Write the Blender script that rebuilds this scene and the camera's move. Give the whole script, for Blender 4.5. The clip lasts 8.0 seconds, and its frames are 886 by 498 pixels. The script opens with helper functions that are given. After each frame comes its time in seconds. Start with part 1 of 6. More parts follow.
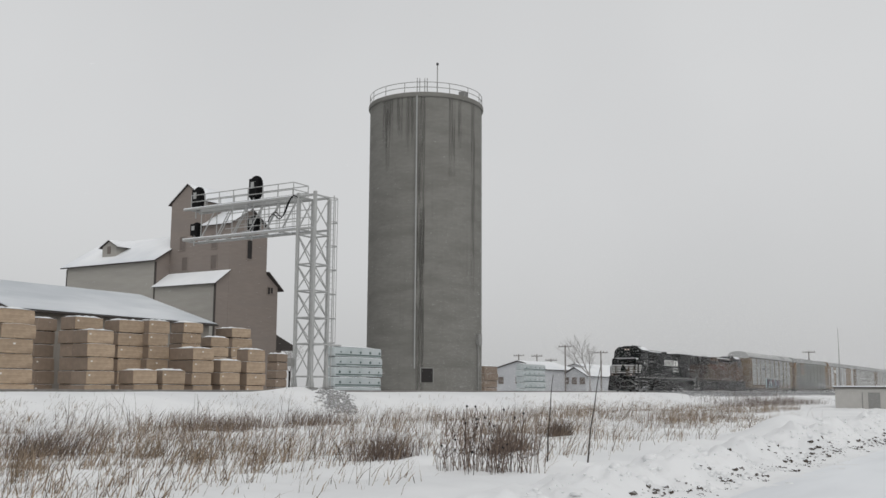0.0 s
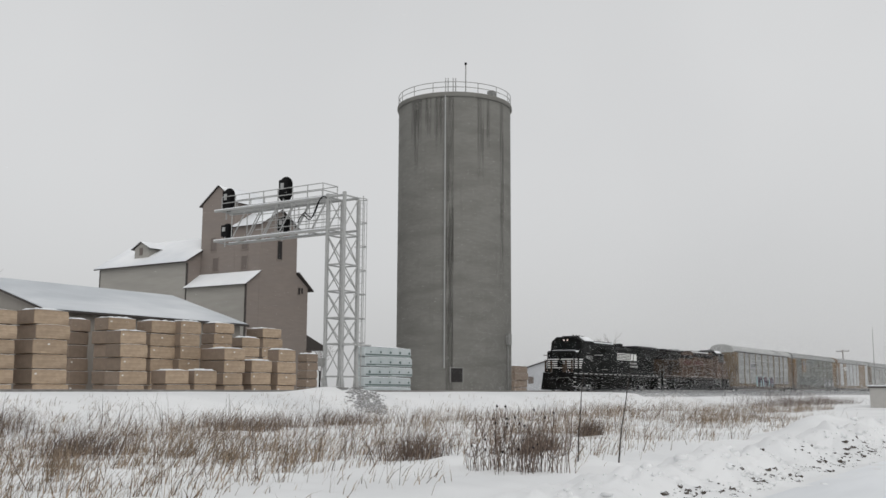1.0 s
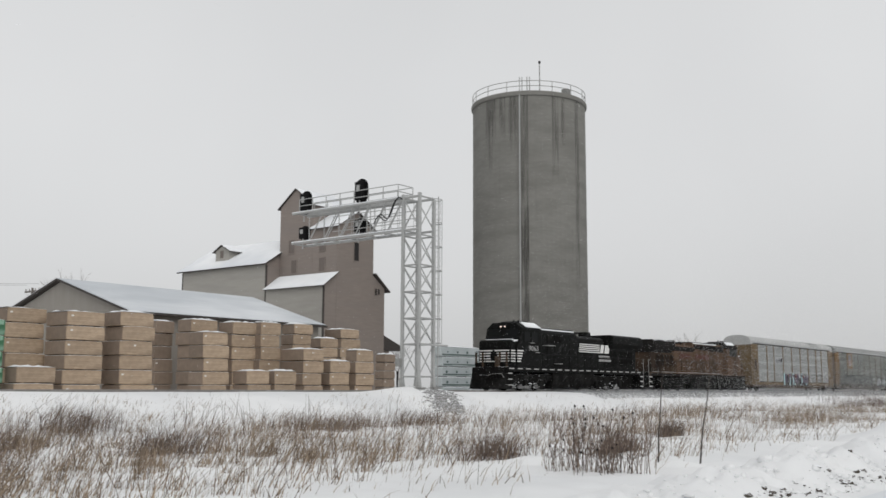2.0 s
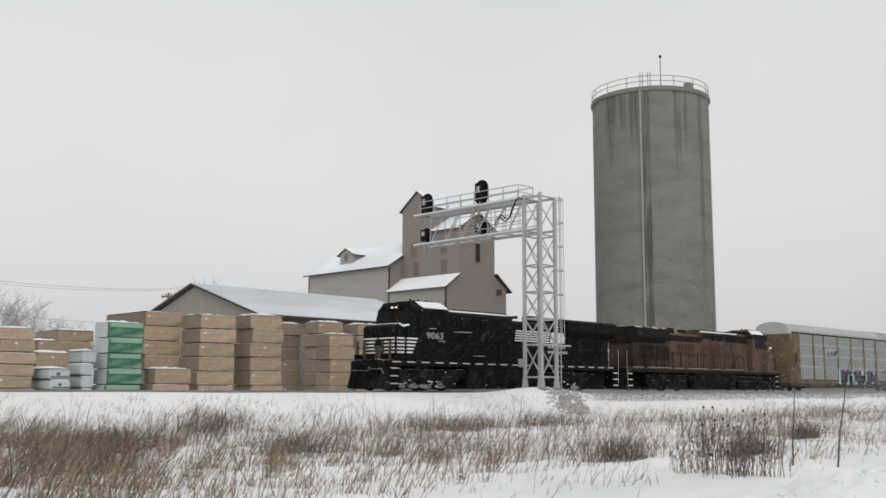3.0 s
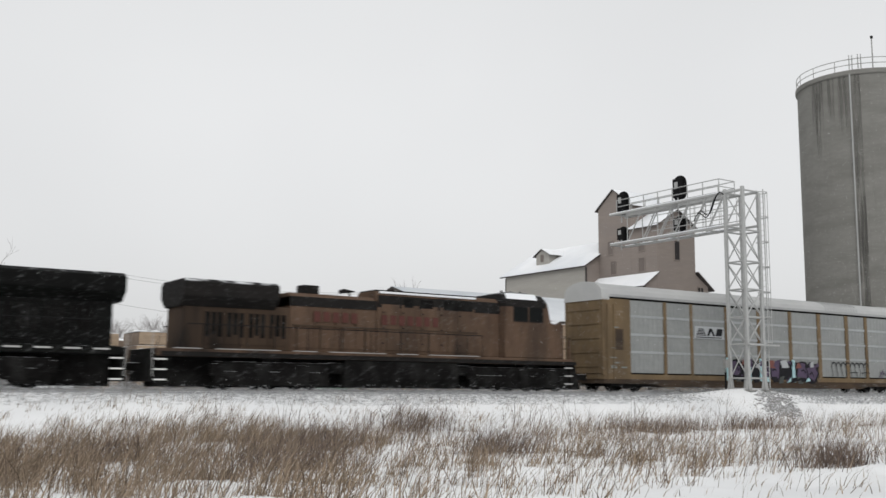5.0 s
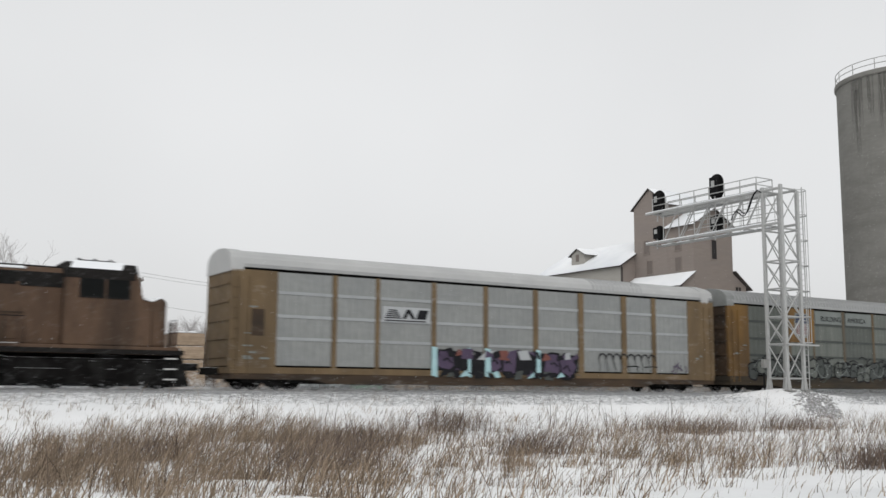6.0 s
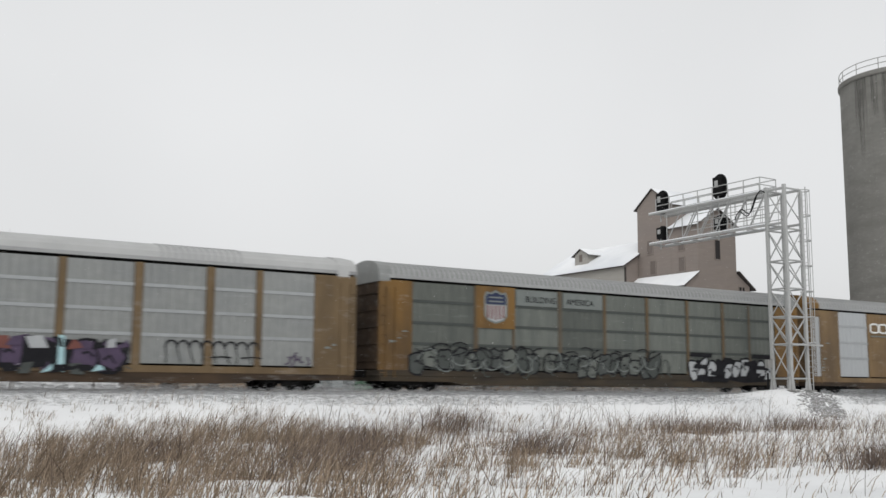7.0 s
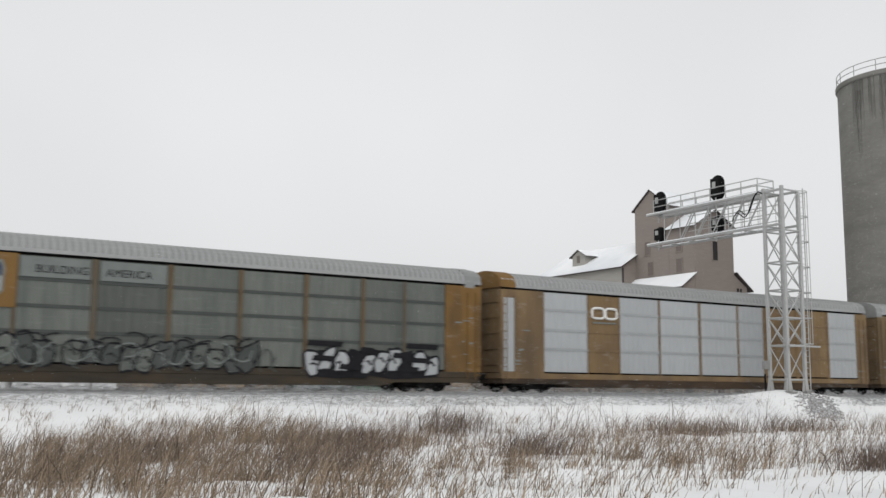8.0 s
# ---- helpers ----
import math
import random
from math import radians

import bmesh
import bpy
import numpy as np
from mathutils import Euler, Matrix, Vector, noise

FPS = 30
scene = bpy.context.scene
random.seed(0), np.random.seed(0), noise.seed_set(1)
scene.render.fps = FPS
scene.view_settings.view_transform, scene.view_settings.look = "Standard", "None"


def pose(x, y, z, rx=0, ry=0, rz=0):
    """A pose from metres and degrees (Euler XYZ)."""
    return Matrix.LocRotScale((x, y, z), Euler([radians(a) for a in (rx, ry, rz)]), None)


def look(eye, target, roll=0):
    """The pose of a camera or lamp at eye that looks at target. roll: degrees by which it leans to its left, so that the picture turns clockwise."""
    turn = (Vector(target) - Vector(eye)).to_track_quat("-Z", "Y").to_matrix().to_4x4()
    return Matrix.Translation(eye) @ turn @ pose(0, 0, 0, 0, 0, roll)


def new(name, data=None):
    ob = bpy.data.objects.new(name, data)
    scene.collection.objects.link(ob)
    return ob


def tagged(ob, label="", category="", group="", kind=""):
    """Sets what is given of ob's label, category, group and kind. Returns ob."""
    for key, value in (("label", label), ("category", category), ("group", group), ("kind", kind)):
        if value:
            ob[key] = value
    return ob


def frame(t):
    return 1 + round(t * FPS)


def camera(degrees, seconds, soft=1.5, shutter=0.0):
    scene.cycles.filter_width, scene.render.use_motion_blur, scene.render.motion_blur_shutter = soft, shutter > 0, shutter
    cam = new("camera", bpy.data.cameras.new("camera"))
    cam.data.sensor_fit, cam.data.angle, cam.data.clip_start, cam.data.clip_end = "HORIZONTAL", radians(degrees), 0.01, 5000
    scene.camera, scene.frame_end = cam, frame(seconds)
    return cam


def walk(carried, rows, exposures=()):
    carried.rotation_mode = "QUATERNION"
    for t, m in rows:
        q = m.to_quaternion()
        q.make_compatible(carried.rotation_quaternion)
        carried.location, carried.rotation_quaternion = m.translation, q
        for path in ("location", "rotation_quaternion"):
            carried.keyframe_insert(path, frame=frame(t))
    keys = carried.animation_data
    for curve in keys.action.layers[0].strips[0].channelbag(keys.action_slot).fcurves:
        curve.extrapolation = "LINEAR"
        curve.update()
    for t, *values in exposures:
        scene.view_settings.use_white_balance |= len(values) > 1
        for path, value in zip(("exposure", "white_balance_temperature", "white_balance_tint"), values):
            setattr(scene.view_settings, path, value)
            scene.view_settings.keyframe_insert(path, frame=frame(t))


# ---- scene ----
# ---------------------------------------------------------------- camera
EYE = (0.0, 0.0, 0.25)
cam = camera(47.9, 8.0, shutter=0.25)
walk(cam, [(t, pose(*EYE, 90 + pitch, roll, yaw)) for t, yaw, pitch, roll in [
    (0.0, -58.26, 8.00, -0.33), (0.5, -57.60, 7.99, -0.34), (1.0, -56.56, 7.98, -0.28), (2.5, -48.90, 7.96, -0.22),
    (3.0, -45.16, 7.97, -0.20), (3.5, -41.64, 7.97, -0.23), (4.0, -38.55, 7.98, -0.23), (4.5, -35.78, 7.97, -0.30),
    (5.0, -33.87, 7.95, -0.42), (6.5, -31.61, 7.96, -0.41), (7.0, -31.66, 7.97, -0.40), (7.5, -31.74, 7.99, -0.43),
    (8.0, -31.80, 8.02, -0.45)]],
    exposures=[(0.0, -0.22), (1.2, -0.16), (2.3, -0.06), (3.5, 0.02), (4.5, 0.08), (6.3, 0.08), (8.0, 0.08)])

# ---------------------------------------------------------------- world and light
world = bpy.data.worlds.new("overcast_sky")
scene.world = world
world.use_nodes = True
wn, wl = world.node_tree.nodes, world.node_tree.links
wn.clear()
sky = wn.new("ShaderNodeTexSky")
sky.sky_type, sky.sun_disc = "NISHITA", False
sky.sun_elevation, sky.sun_rotation = radians(38), radians(215)
sky.air_density, sky.dust_density = 1.0, 4.0
sky_bg = wn.new("ShaderNodeBackground")
sky_bg.inputs["Strength"].default_value = 0.05
veil = wn.new("ShaderNodeHueSaturation")
veil.inputs["Saturation"].default_value, veil.inputs["Value"].default_value = 0.12, 0.6
wl.new(sky.outputs["Color"], veil.inputs["Color"])
wl.new(veil.outputs["Color"], sky_bg.inputs["Color"])
# the closed cloud layer: even grey with very soft, broad patches
w_co = wn.new("ShaderNodeTexCoord")
w_noise = wn.new("ShaderNodeTexNoise")
w_noise.inputs["Scale"].default_value, w_noise.inputs["Detail"].default_value = 2.2, 3
w_ramp = wn.new("ShaderNodeValToRGB")
w_ramp.color_ramp.elements[0].color, w_ramp.color_ramp.elements[0].position = (0.600, 0.606, 0.612, 1), 0.3
w_ramp.color_ramp.elements[1].color, w_ramp.color_ramp.elements[1].position = (0.668, 0.674, 0.679, 1), 0.75
cloud_bg = wn.new("ShaderNodeBackground")
cloud_bg.inputs["Strength"].default_value = 1.0
w_add, w_out = wn.new("ShaderNodeAddShader"), wn.new("ShaderNodeOutputWorld")
wl.new(w_co.outputs["Generated"], w_noise.inputs["Vector"])
wl.new(w_noise.outputs["Fac"], w_ramp.inputs["Fac"])
w_sep, w_low, w_mul = wn.new("ShaderNodeSeparateXYZ"), wn.new("ShaderNodeMapRange"), wn.new("ShaderNodeMixRGB")
w_low.inputs["From Max"].default_value, w_low.inputs["To Min"].default_value = 0.30, 0.89
w_mul.blend_type, w_mul.inputs[0].default_value = "MULTIPLY", 1.0
wl.new(w_co.outputs["Generated"], w_sep.inputs[0])
wl.new(w_sep.outputs["Z"], w_low.inputs["Value"])
wl.new(w_ramp.outputs["Color"], w_mul.inputs[1])
wl.new(w_low.outputs["Result"], w_mul.inputs[2])
wl.new(w_mul.outputs[0], cloud_bg.inputs["Color"])
wl.new(sky_bg.outputs[0], w_add.inputs[0])
wl.new(cloud_bg.outputs[0], w_add.inputs[1])
wl.new(w_add.outputs[0], w_out.inputs["Surface"])
sun = new("sun", bpy.data.lights.new("sun", "SUN"))
sun.data.energy, sun.data.angle, sun.data.color = 0.5, radians(40), (1.0, 0.97, 0.93)
sun.matrix_world = look((-40, -60, 60), (0, 0, 0))


# ---------------------------------------------------------------- materials
def surface(name, dark, light, scale=3.0, rough=0.8, bump=0.2, metal=0.0, stretch=(1, 1, 1), stain=None, stain_scale=0.4, stain_amount=0.5, vary=0.0, snow=0.0, sheen=0.25):
    """Two tones mixed by fine grain, a broader stain over them, relief from the grain, and snow caught on upward faces."""
    m = bpy.data.materials.new(name)
    m.use_nodes = True
    n, l = m.node_tree.nodes, m.node_tree.links
    b = n["Principled BSDF"]
    b.inputs["Roughness"].default_value, b.inputs["Metallic"].default_value = rough, metal
    b.inputs["Specular IOR Level"].default_value = sheen
    co, mp = n.new("ShaderNodeTexCoord"), n.new("ShaderNodeMapping")
    mp.inputs["Scale"].default_value = stretch
    l.new(co.outputs["Object"], mp.inputs["Vector"])
    fine, broad = n.new("ShaderNodeTexNoise"), n.new("ShaderNodeTexNoise")
    fine.inputs["Scale"].default_value, fine.inputs["Detail"].default_value = scale, 6
    broad.inputs["Scale"].default_value, broad.inputs["Detail"].default_value = stain_scale, 4
    l.new(mp.outputs["Vector"], fine.inputs["Vector"])
    l.new(mp.outputs["Vector"], broad.inputs["Vector"])
    mix = n.new("ShaderNodeMixRGB")
    mix.inputs[1].default_value, mix.inputs[2].default_value = (*dark, 1), (*light, 1)
    l.new(fine.outputs["Fac"], mix.inputs[0])
    colour = mix.outputs[0]
    if stain:
        ramp = n.new("ShaderNodeValToRGB")
        ramp.color_ramp.elements[0].position, ramp.color_ramp.elements[1].position = 0.45, 0.68
        l.new(broad.outputs["Fac"], ramp.inputs["Fac"])
        mul = n.new("ShaderNodeMath")
        mul.operation, mul.inputs[1].default_value = "MULTIPLY", stain_amount
        l.new(ramp.outputs["Color"], mul.inputs[0])
        m2 = n.new("ShaderNodeMixRGB")
        m2.inputs[2].default_value = (*stain, 1)
        l.new(mul.outputs[0], m2.inputs[0])
        l.new(colour, m2.inputs[1])
        colour = m2.outputs[0]
    if vary:
        info, hsv, rng = n.new("ShaderNodeObjectInfo"), n.new("ShaderNodeHueSaturation"), n.new("ShaderNodeMapRange")
        rng.inputs["To Min"].default_value, rng.inputs["To Max"].default_value = 1 - vary, 1 + vary
        l.new(info.outputs["Random"], rng.inputs["Value"])
        l.new(rng.outputs["Result"], hsv.inputs["Value"])
        l.new(colour, hsv.inputs["Color"])
        colour = hsv.outputs["Color"]
    if snow:
        geo, sep, thr, mulz = n.new("ShaderNodeNewGeometry"), n.new("ShaderNodeSeparateXYZ"), n.new("ShaderNodeMapRange"), n.new("ShaderNodeMath")
        l.new(geo.outputs["Normal"], sep.inputs[0])
        mulz.operation = "MULTIPLY_ADD"
        mulz.inputs[1].default_value, mulz.inputs[2].default_value = 0.5, -0.25
        l.new(fine.outputs["Fac"], mulz.inputs[0])
        add = n.new("ShaderNodeMath")
        l.new(sep.outputs["Z"], add.inputs[0])
        l.new(mulz.outputs[0], add.inputs[1])
        thr.inputs["From Min"].default_value, thr.inputs["From Max"].default_value = 1 - snow, 1.15 - snow
        l.new(add.outputs[0], thr.inputs["Value"])
        m3 = n.new("ShaderNodeMixRGB")
        m3.inputs[2].default_value = (0.82, 0.84, 0.86, 1)
        l.new(thr.outputs["Result"], m3.inputs[0])
        l.new(colour, m3.inputs[1])
        colour = m3.outputs[0]
    l.new(colour, b.inputs["Base Color"])
    if bump:
        bp = n.new("ShaderNodeBump")
        bp.inputs["Strength"].default_value, bp.inputs["Distance"].default_value = bump, 0.05
        l.new(fine.outputs["Fac"], bp.inputs["Height"])
        l.new(bp.outputs["Normal"], b.inputs["Normal"])
    return m


def glowing(name, colour, strength):
    m = bpy.data.materials.new(name)
    m.use_nodes = True
    b = m.node_tree.nodes["Principled BSDF"]
    b.inputs["Emission Color"].default_value, b.inputs["Emission Strength"].default_value = (*colour, 1), strength
    return m


SNOW = surface("snow", (0.765, 0.773, 0.778), (0.85, 0.857, 0.862), 1.5, 0.7, 0.6, stain=(0.64, 0.655, 0.67), stain_scale=0.15, stain_amount=0.5)
ROOF_SNOW = surface("roof_snow", (0.82, 0.84, 0.86), (0.9, 0.91, 0.92), 0.9, 0.7, 0.4, stain=(0.62, 0.65, 0.69), stain_scale=0.12, stain_amount=0.6)
THIN_SNOW = surface("thin_snow_on_metal", (0.42, 0.45, 0.48), (0.60, 0.63, 0.66), 0.6, 0.6, 0.1, stretch=(0.5, 1, 1), stain=(0.80, 0.82, 0.84), stain_scale=0.16, stain_amount=0.65)
ICE_ROAD = surface("road_snow", (0.72, 0.75, 0.78), (0.84, 0.86, 0.88), 0.5, 0.45, 0.15, stretch=(0.25, 1.6, 1), stain=(0.5, 0.52, 0.55), stain_scale=0.35, stain_amount=0.45)
CONCRETE = surface("silo_concrete", (0.165, 0.163, 0.150), (0.245, 0.241, 0.225), 3.0, 0.92, 0.35, stretch=(0.4, 0.4, 1.5), stain=(0.15, 0.147, 0.135), stain_scale=0.5, stain_amount=0.7, sheen=0.1)
STREAK = surface("silo_streak", (0.125, 0.122, 0.112), (0.175, 0.171, 0.158), 1.6, 0.9, 0.2, stretch=(1, 1, 0.3))


def ragged(m, reach):
    """Lets a thin stain break up at its edges and fade out at its lower end."""
    n, l = m.node_tree.nodes, m.node_tree.links
    b, out = n["Principled BSDF"], n["Material Output"]
    co, mp, nz, sep = n.new("ShaderNodeTexCoord"), n.new("ShaderNodeMapping"), n.new("ShaderNodeTexNoise"), n.new("ShaderNodeSeparateXYZ")
    mp.inputs["Scale"].default_value = (3.0, 3.0, 0.16)
    nz.inputs["Scale"].default_value, nz.inputs["Detail"].default_value = 1.6, 5
    l.new(co.outputs["Object"], mp.inputs["Vector"])
    l.new(mp.outputs["Vector"], nz.inputs["Vector"])
    l.new(co.outputs["Generated"], sep.inputs[0])
    fade, cut, mul = n.new("ShaderNodeMapRange"), n.new("ShaderNodeMapRange"), n.new("ShaderNodeMath")
    fade.inputs["From Max"].default_value = reach
    cut.inputs["From Min"].default_value, cut.inputs["From Max"].default_value, cut.inputs["To Max"].default_value = 0.34, 0.66, 0.65
    mul.operation = "MULTIPLY"
    l.new(sep.outputs["Z"], fade.inputs["Value"])
    l.new(nz.outputs["Fac"], cut.inputs["Value"])
    l.new(fade.outputs["Result"], mul.inputs[0])
    l.new(cut.outputs["Result"], mul.inputs[1])
    clear, mix = n.new("ShaderNodeBsdfTransparent"), n.new("ShaderNodeMixShader")
    l.new(mul.outputs[0], mix.inputs[0])
    l.new(clear.outputs[0], mix.inputs[1])
    l.new(b.outputs[0], mix.inputs[2])
    l.new(mix.outputs[0], out.inputs["Surface"])
    return m


ragged(STREAK, 0.5)
def flecks(m, amount, scale=6.0, stretch=(0.35, 1, 1.2), colour=(0.5, 0.51, 0.52), slant=0.0):
    """Streaky flecks over a colour: wind-blown snow, salt, dirt, and painted wrinkle highlights."""
    n, l = m.node_tree.nodes, m.node_tree.links
    b = n["Principled BSDF"]
    was = b.inputs["Base Color"].links[0].from_socket
    co, mp, nz, ramp, mix = n.new("ShaderNodeTexCoord"), n.new("ShaderNodeMapping"), n.new("ShaderNodeTexNoise"), n.new("ShaderNodeMapRange"), n.new("ShaderNodeMixRGB")
    mp.vector_type = "TEXTURE"
    mp.inputs["Scale"].default_value, mp.inputs["Rotation"].default_value = [1 / k for k in stretch], (0, -slant, 0)
    nz.inputs["Scale"].default_value, nz.inputs["Detail"].default_value, nz.inputs["Roughness"].default_value = scale, 7, 0.75
    ramp.inputs["From Min"].default_value, ramp.inputs["From Max"].default_value, ramp.inputs["To Max"].default_value = 0.56, 0.76, amount
    mix.inputs[2].default_value = (*colour, 1)
    l.new(co.outputs["Object"], mp.inputs["Vector"])
    l.new(mp.outputs["Vector"], nz.inputs["Vector"])
    l.new(nz.outputs["Fac"], ramp.inputs["Value"])
    l.new(ramp.outputs["Result"], mix.inputs[0])
    l.new(was, mix.inputs[1])
    l.new(mix.outputs[0], b.inputs["Base Color"])
    return m


flecks(CONCRETE, 0.5, 1.5, (1.0, 1.0, 0.07), (0.14, 0.137, 0.126))
flecks(CONCRETE, 0.35, 5.0, (0.5, 0.5, 1.6), (0.30, 0.296, 0.28))
GALV = surface("galvanised_steel", (0.33, 0.335, 0.33), (0.45, 0.455, 0.45), 6, 0.6, 0.1, 0.2, snow=0.35)
GALV_DARK = surface("weathered_steel", (0.22, 0.22, 0.21), (0.34, 0.34, 0.33), 5, 0.6, 0.1, 0.3)
BLACK = surface("signal_black", (0.005, 0.005, 0.006), (0.014, 0.014, 0.014), 8, 0.7, 0.05, sheen=0.1)
BRICKISH = surface("brown_siding", (0.215, 0.183, 0.163), (0.285, 0.247, 0.222), 0.8, 0.85, 0.1, stretch=(1, 1, 6), stain=(0.23, 0.20, 0.185), stain_scale=0.2)
LIGHTSIDE = surface("pale_siding", (0.325, 0.312, 0.285), (0.385, 0.37, 0.34), 0.8, 0.85, 0.15, stretch=(0.7, 0.7, 5), stain=(0.29, 0.28, 0.26), stain_scale=0.25, stain_amount=0.6)
SHEDWALL = surface("shed_wall", (0.24, 0.225, 0.20), (0.31, 0.29, 0.265), 1.0, 0.8, 0.1, stretch=(3, 3, 0.4))
TRIM = surface("dark_trim", (0.045, 0.04, 0.037), (0.08, 0.07, 0.065), 4, 0.7, 0.05)
WINDOW = surface("dull_window", (0.13, 0.108, 0.096), (0.185, 0.158, 0.142), 3, 0.5, 0.05)
HOLE = surface("dark_opening", (0.02, 0.02, 0.02), (0.04, 0.035, 0.035), 3, 0.8, 0.0)
KRAFT = surface("tan_lumber_wrap", (0.28, 0.21, 0.145), (0.56, 0.435, 0.32), 4.5, 0.75, 0.4, stretch=(0.6, 1, 2.4), stain=(0.27, 0.205, 0.15), stain_scale=1.3, stain_amount=0.65, vary=0.12, snow=0.25)
BROWNWRAP = surface("brown_lumber_wrap", (0.19, 0.148, 0.115), (0.30, 0.235, 0.185), 3.2, 0.75, 0.25, vary=0.12, snow=0.25)
GREENWRAP = surface("green_lumber_wrap", (0.035, 0.12, 0.062), (0.07, 0.20, 0.105), 2.5, 0.45, 0.35, stretch=(0.6, 1, 2), stain=(0.26, 0.40, 0.31), stain_scale=1.6, stain_amount=0.7, vary=0.1, snow=0.25)
GREYWRAP = surface("grey_lumber_wrap", (0.42, 0.46, 0.47), (0.55, 0.59, 0.60), 2.0, 0.5, 0.3, stain=(0.34, 0.40, 0.40), stain_scale=1.0, vary=0.06, snow=0.25)
PALEGREEN = surface("pale_green_wrap", (0.20, 0.36, 0.26), (0.32, 0.48, 0.37), 3, 0.5, 0.2)
DARKGREEN = surface("dark_green_print", (0.08, 0.12, 0.115), (0.16, 0.20, 0.19), 5, 0.6, 0.0)
STICKER = surface("timber_sticker", (0.06, 0.048, 0.04), (0.11, 0.09, 0.07), 4, 0.85, 0.1)
TAG = surface("white_tag", (0.68, 0.66, 0.62), (0.8, 0.79, 0.76), 8, 0.7, 0.0)
LOCO_BLACK = surface("locomotive_black", (0.0018, 0.002, 0.0018), (0.005, 0.0055, 0.005), 2.0, 0.6, 0.12, stain=(0.010, 0.011, 0.010), stain_scale=0.5, stain_amount=0.4, snow=0.05, sheen=0.08)
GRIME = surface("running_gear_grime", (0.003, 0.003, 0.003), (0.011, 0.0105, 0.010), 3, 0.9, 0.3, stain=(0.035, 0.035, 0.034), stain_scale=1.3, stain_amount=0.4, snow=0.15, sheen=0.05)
WHITE = surface("white_paint", (0.62, 0.62, 0.60), (0.78, 0.78, 0.76), 5, 0.6, 0.05)
LOCO_ORANGE = surface("weathered_orange", (0.066, 0.043, 0.031), (0.140, 0.091, 0.062), 1.6, 0.85, 0.15, stretch=(1, 1, 0.35), stain=(0.022, 0.019, 0.017), stain_scale=0.55, stain_amount=0.8, sheen=0.1)
LOCO_GREY = surface("sooty_grey", (0.008, 0.0075, 0.007), (0.022, 0.02, 0.019), 1.6, 0.85, 0.15, stain=(0.012, 0.012, 0.012), stain_scale=0.5, snow=0.15, sheen=0.1)
RED = surface("faded_red", (0.13, 0.05, 0.042), (0.20, 0.08, 0.066), 3, 0.7, 0.0)
LETTER_RED = surface("faded_letter_red", (0.06, 0.022, 0.018), (0.11, 0.04, 0.033), 3, 0.8, 0.0)
RUST = surface("rusty_brown", (0.108, 0.075, 0.041), (0.185, 0.130, 0.073), 1.8, 0.8, 0.15, stretch=(1, 1, 0.4), stain=(0.075, 0.055, 0.035), stain_scale=0.7, stain_amount=0.6)
YELLOW = surface("dull_yellow", (0.125, 0.070, 0.022), (0.215, 0.122, 0.040), 1.5, 0.75, 0.12, stretch=(1, 1, 0.4), stain=(0.06, 0.042, 0.027), stain_scale=0.7, stain_amount=0.7)
PANEL = surface("galvanised_panel", (0.205, 0.213, 0.208), (0.29, 0.30, 0.293), 2.2, 0.5, 0.1, 0.2, stretch=(1.2, 1, 1.5), stain=(0.20, 0.21, 0.212), stain_scale=0.5, vary=0.05)
PANEL_GREEN = surface("dirty_green_panel", (0.092, 0.101, 0.091), (0.156, 0.166, 0.150), 2.2, 0.6, 0.1, 0.15, stretch=(3, 1, 0.4), stain=(0.075, 0.085, 0.08), stain_scale=0.5, stain_amount=0.6, vary=0.2)
PANEL_WHITE = surface("pale_panel", (0.32, 0.335, 0.345), (0.42, 0.435, 0.445), 2.2, 0.5, 0.1, 0.15, stretch=(3, 1, 0.5), vary=0.05)
CAR_ROOF = surface("car_roof_metal", (0.29, 0.295, 0.295), (0.40, 0.405, 0.405), 2.5, 0.55, 0.1, 0.25, stain=(0.19, 0.19, 0.195), stain_scale=0.22)
OLIVE = surface("orange_brown_post", (0.085, 0.062, 0.037), (0.155, 0.108, 0.062), 1.8, 0.8, 0.12, stretch=(1, 1, 0.4), stain=(0.09, 0.088, 0.076), stain_scale=0.9, stain_amount=0.8)
GLASS_DARK = surface("dark_cab_glass", (0.004, 0.005, 0.005), (0.010, 0.011, 0.011), 2, 0.3, 0.0, sheen=0.06)
SOOT = surface("dark_grey_spray", (0.045, 0.05, 0.047), (0.09, 0.1, 0.095), 3, 0.7, 0.0)
PURPLE = surface("purple_spray", (0.045, 0.033, 0.062), (0.10, 0.07, 0.12), 3, 0.6, 0.0)
AQUA = surface("aqua_spray", (0.28, 0.46, 0.50), (0.42, 0.60, 0.62), 3, 0.6, 0.0)
INK = surface("black_spray", (0.008, 0.008, 0.010), (0.022, 0.022, 0.025), 3, 0.7, 0.0, sheen=0.1)
PALEGREY = surface("pale_grey_spray", (0.13, 0.145, 0.138), (0.20, 0.22, 0.21), 3, 0.6, 0.0)
BLUE = surface("shield_blue", (0.016, 0.022, 0.055), (0.032, 0.042, 0.09), 3, 0.6, 0.0)
STEEL = surface("rail_steel", (0.20, 0.185, 0.175), (0.34, 0.325, 0.31), 4, 0.5, 0.1, 0.6)
TIE = surface("tie_wood", (0.06, 0.05, 0.042), (0.11, 0.09, 0.075), 4, 0.9, 0.2)
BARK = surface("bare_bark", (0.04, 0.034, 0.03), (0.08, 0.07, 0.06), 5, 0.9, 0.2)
# Paler than bark: falling-snow haze is put into the twig colour.
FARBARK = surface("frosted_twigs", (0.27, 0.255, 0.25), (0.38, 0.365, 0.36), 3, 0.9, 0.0)
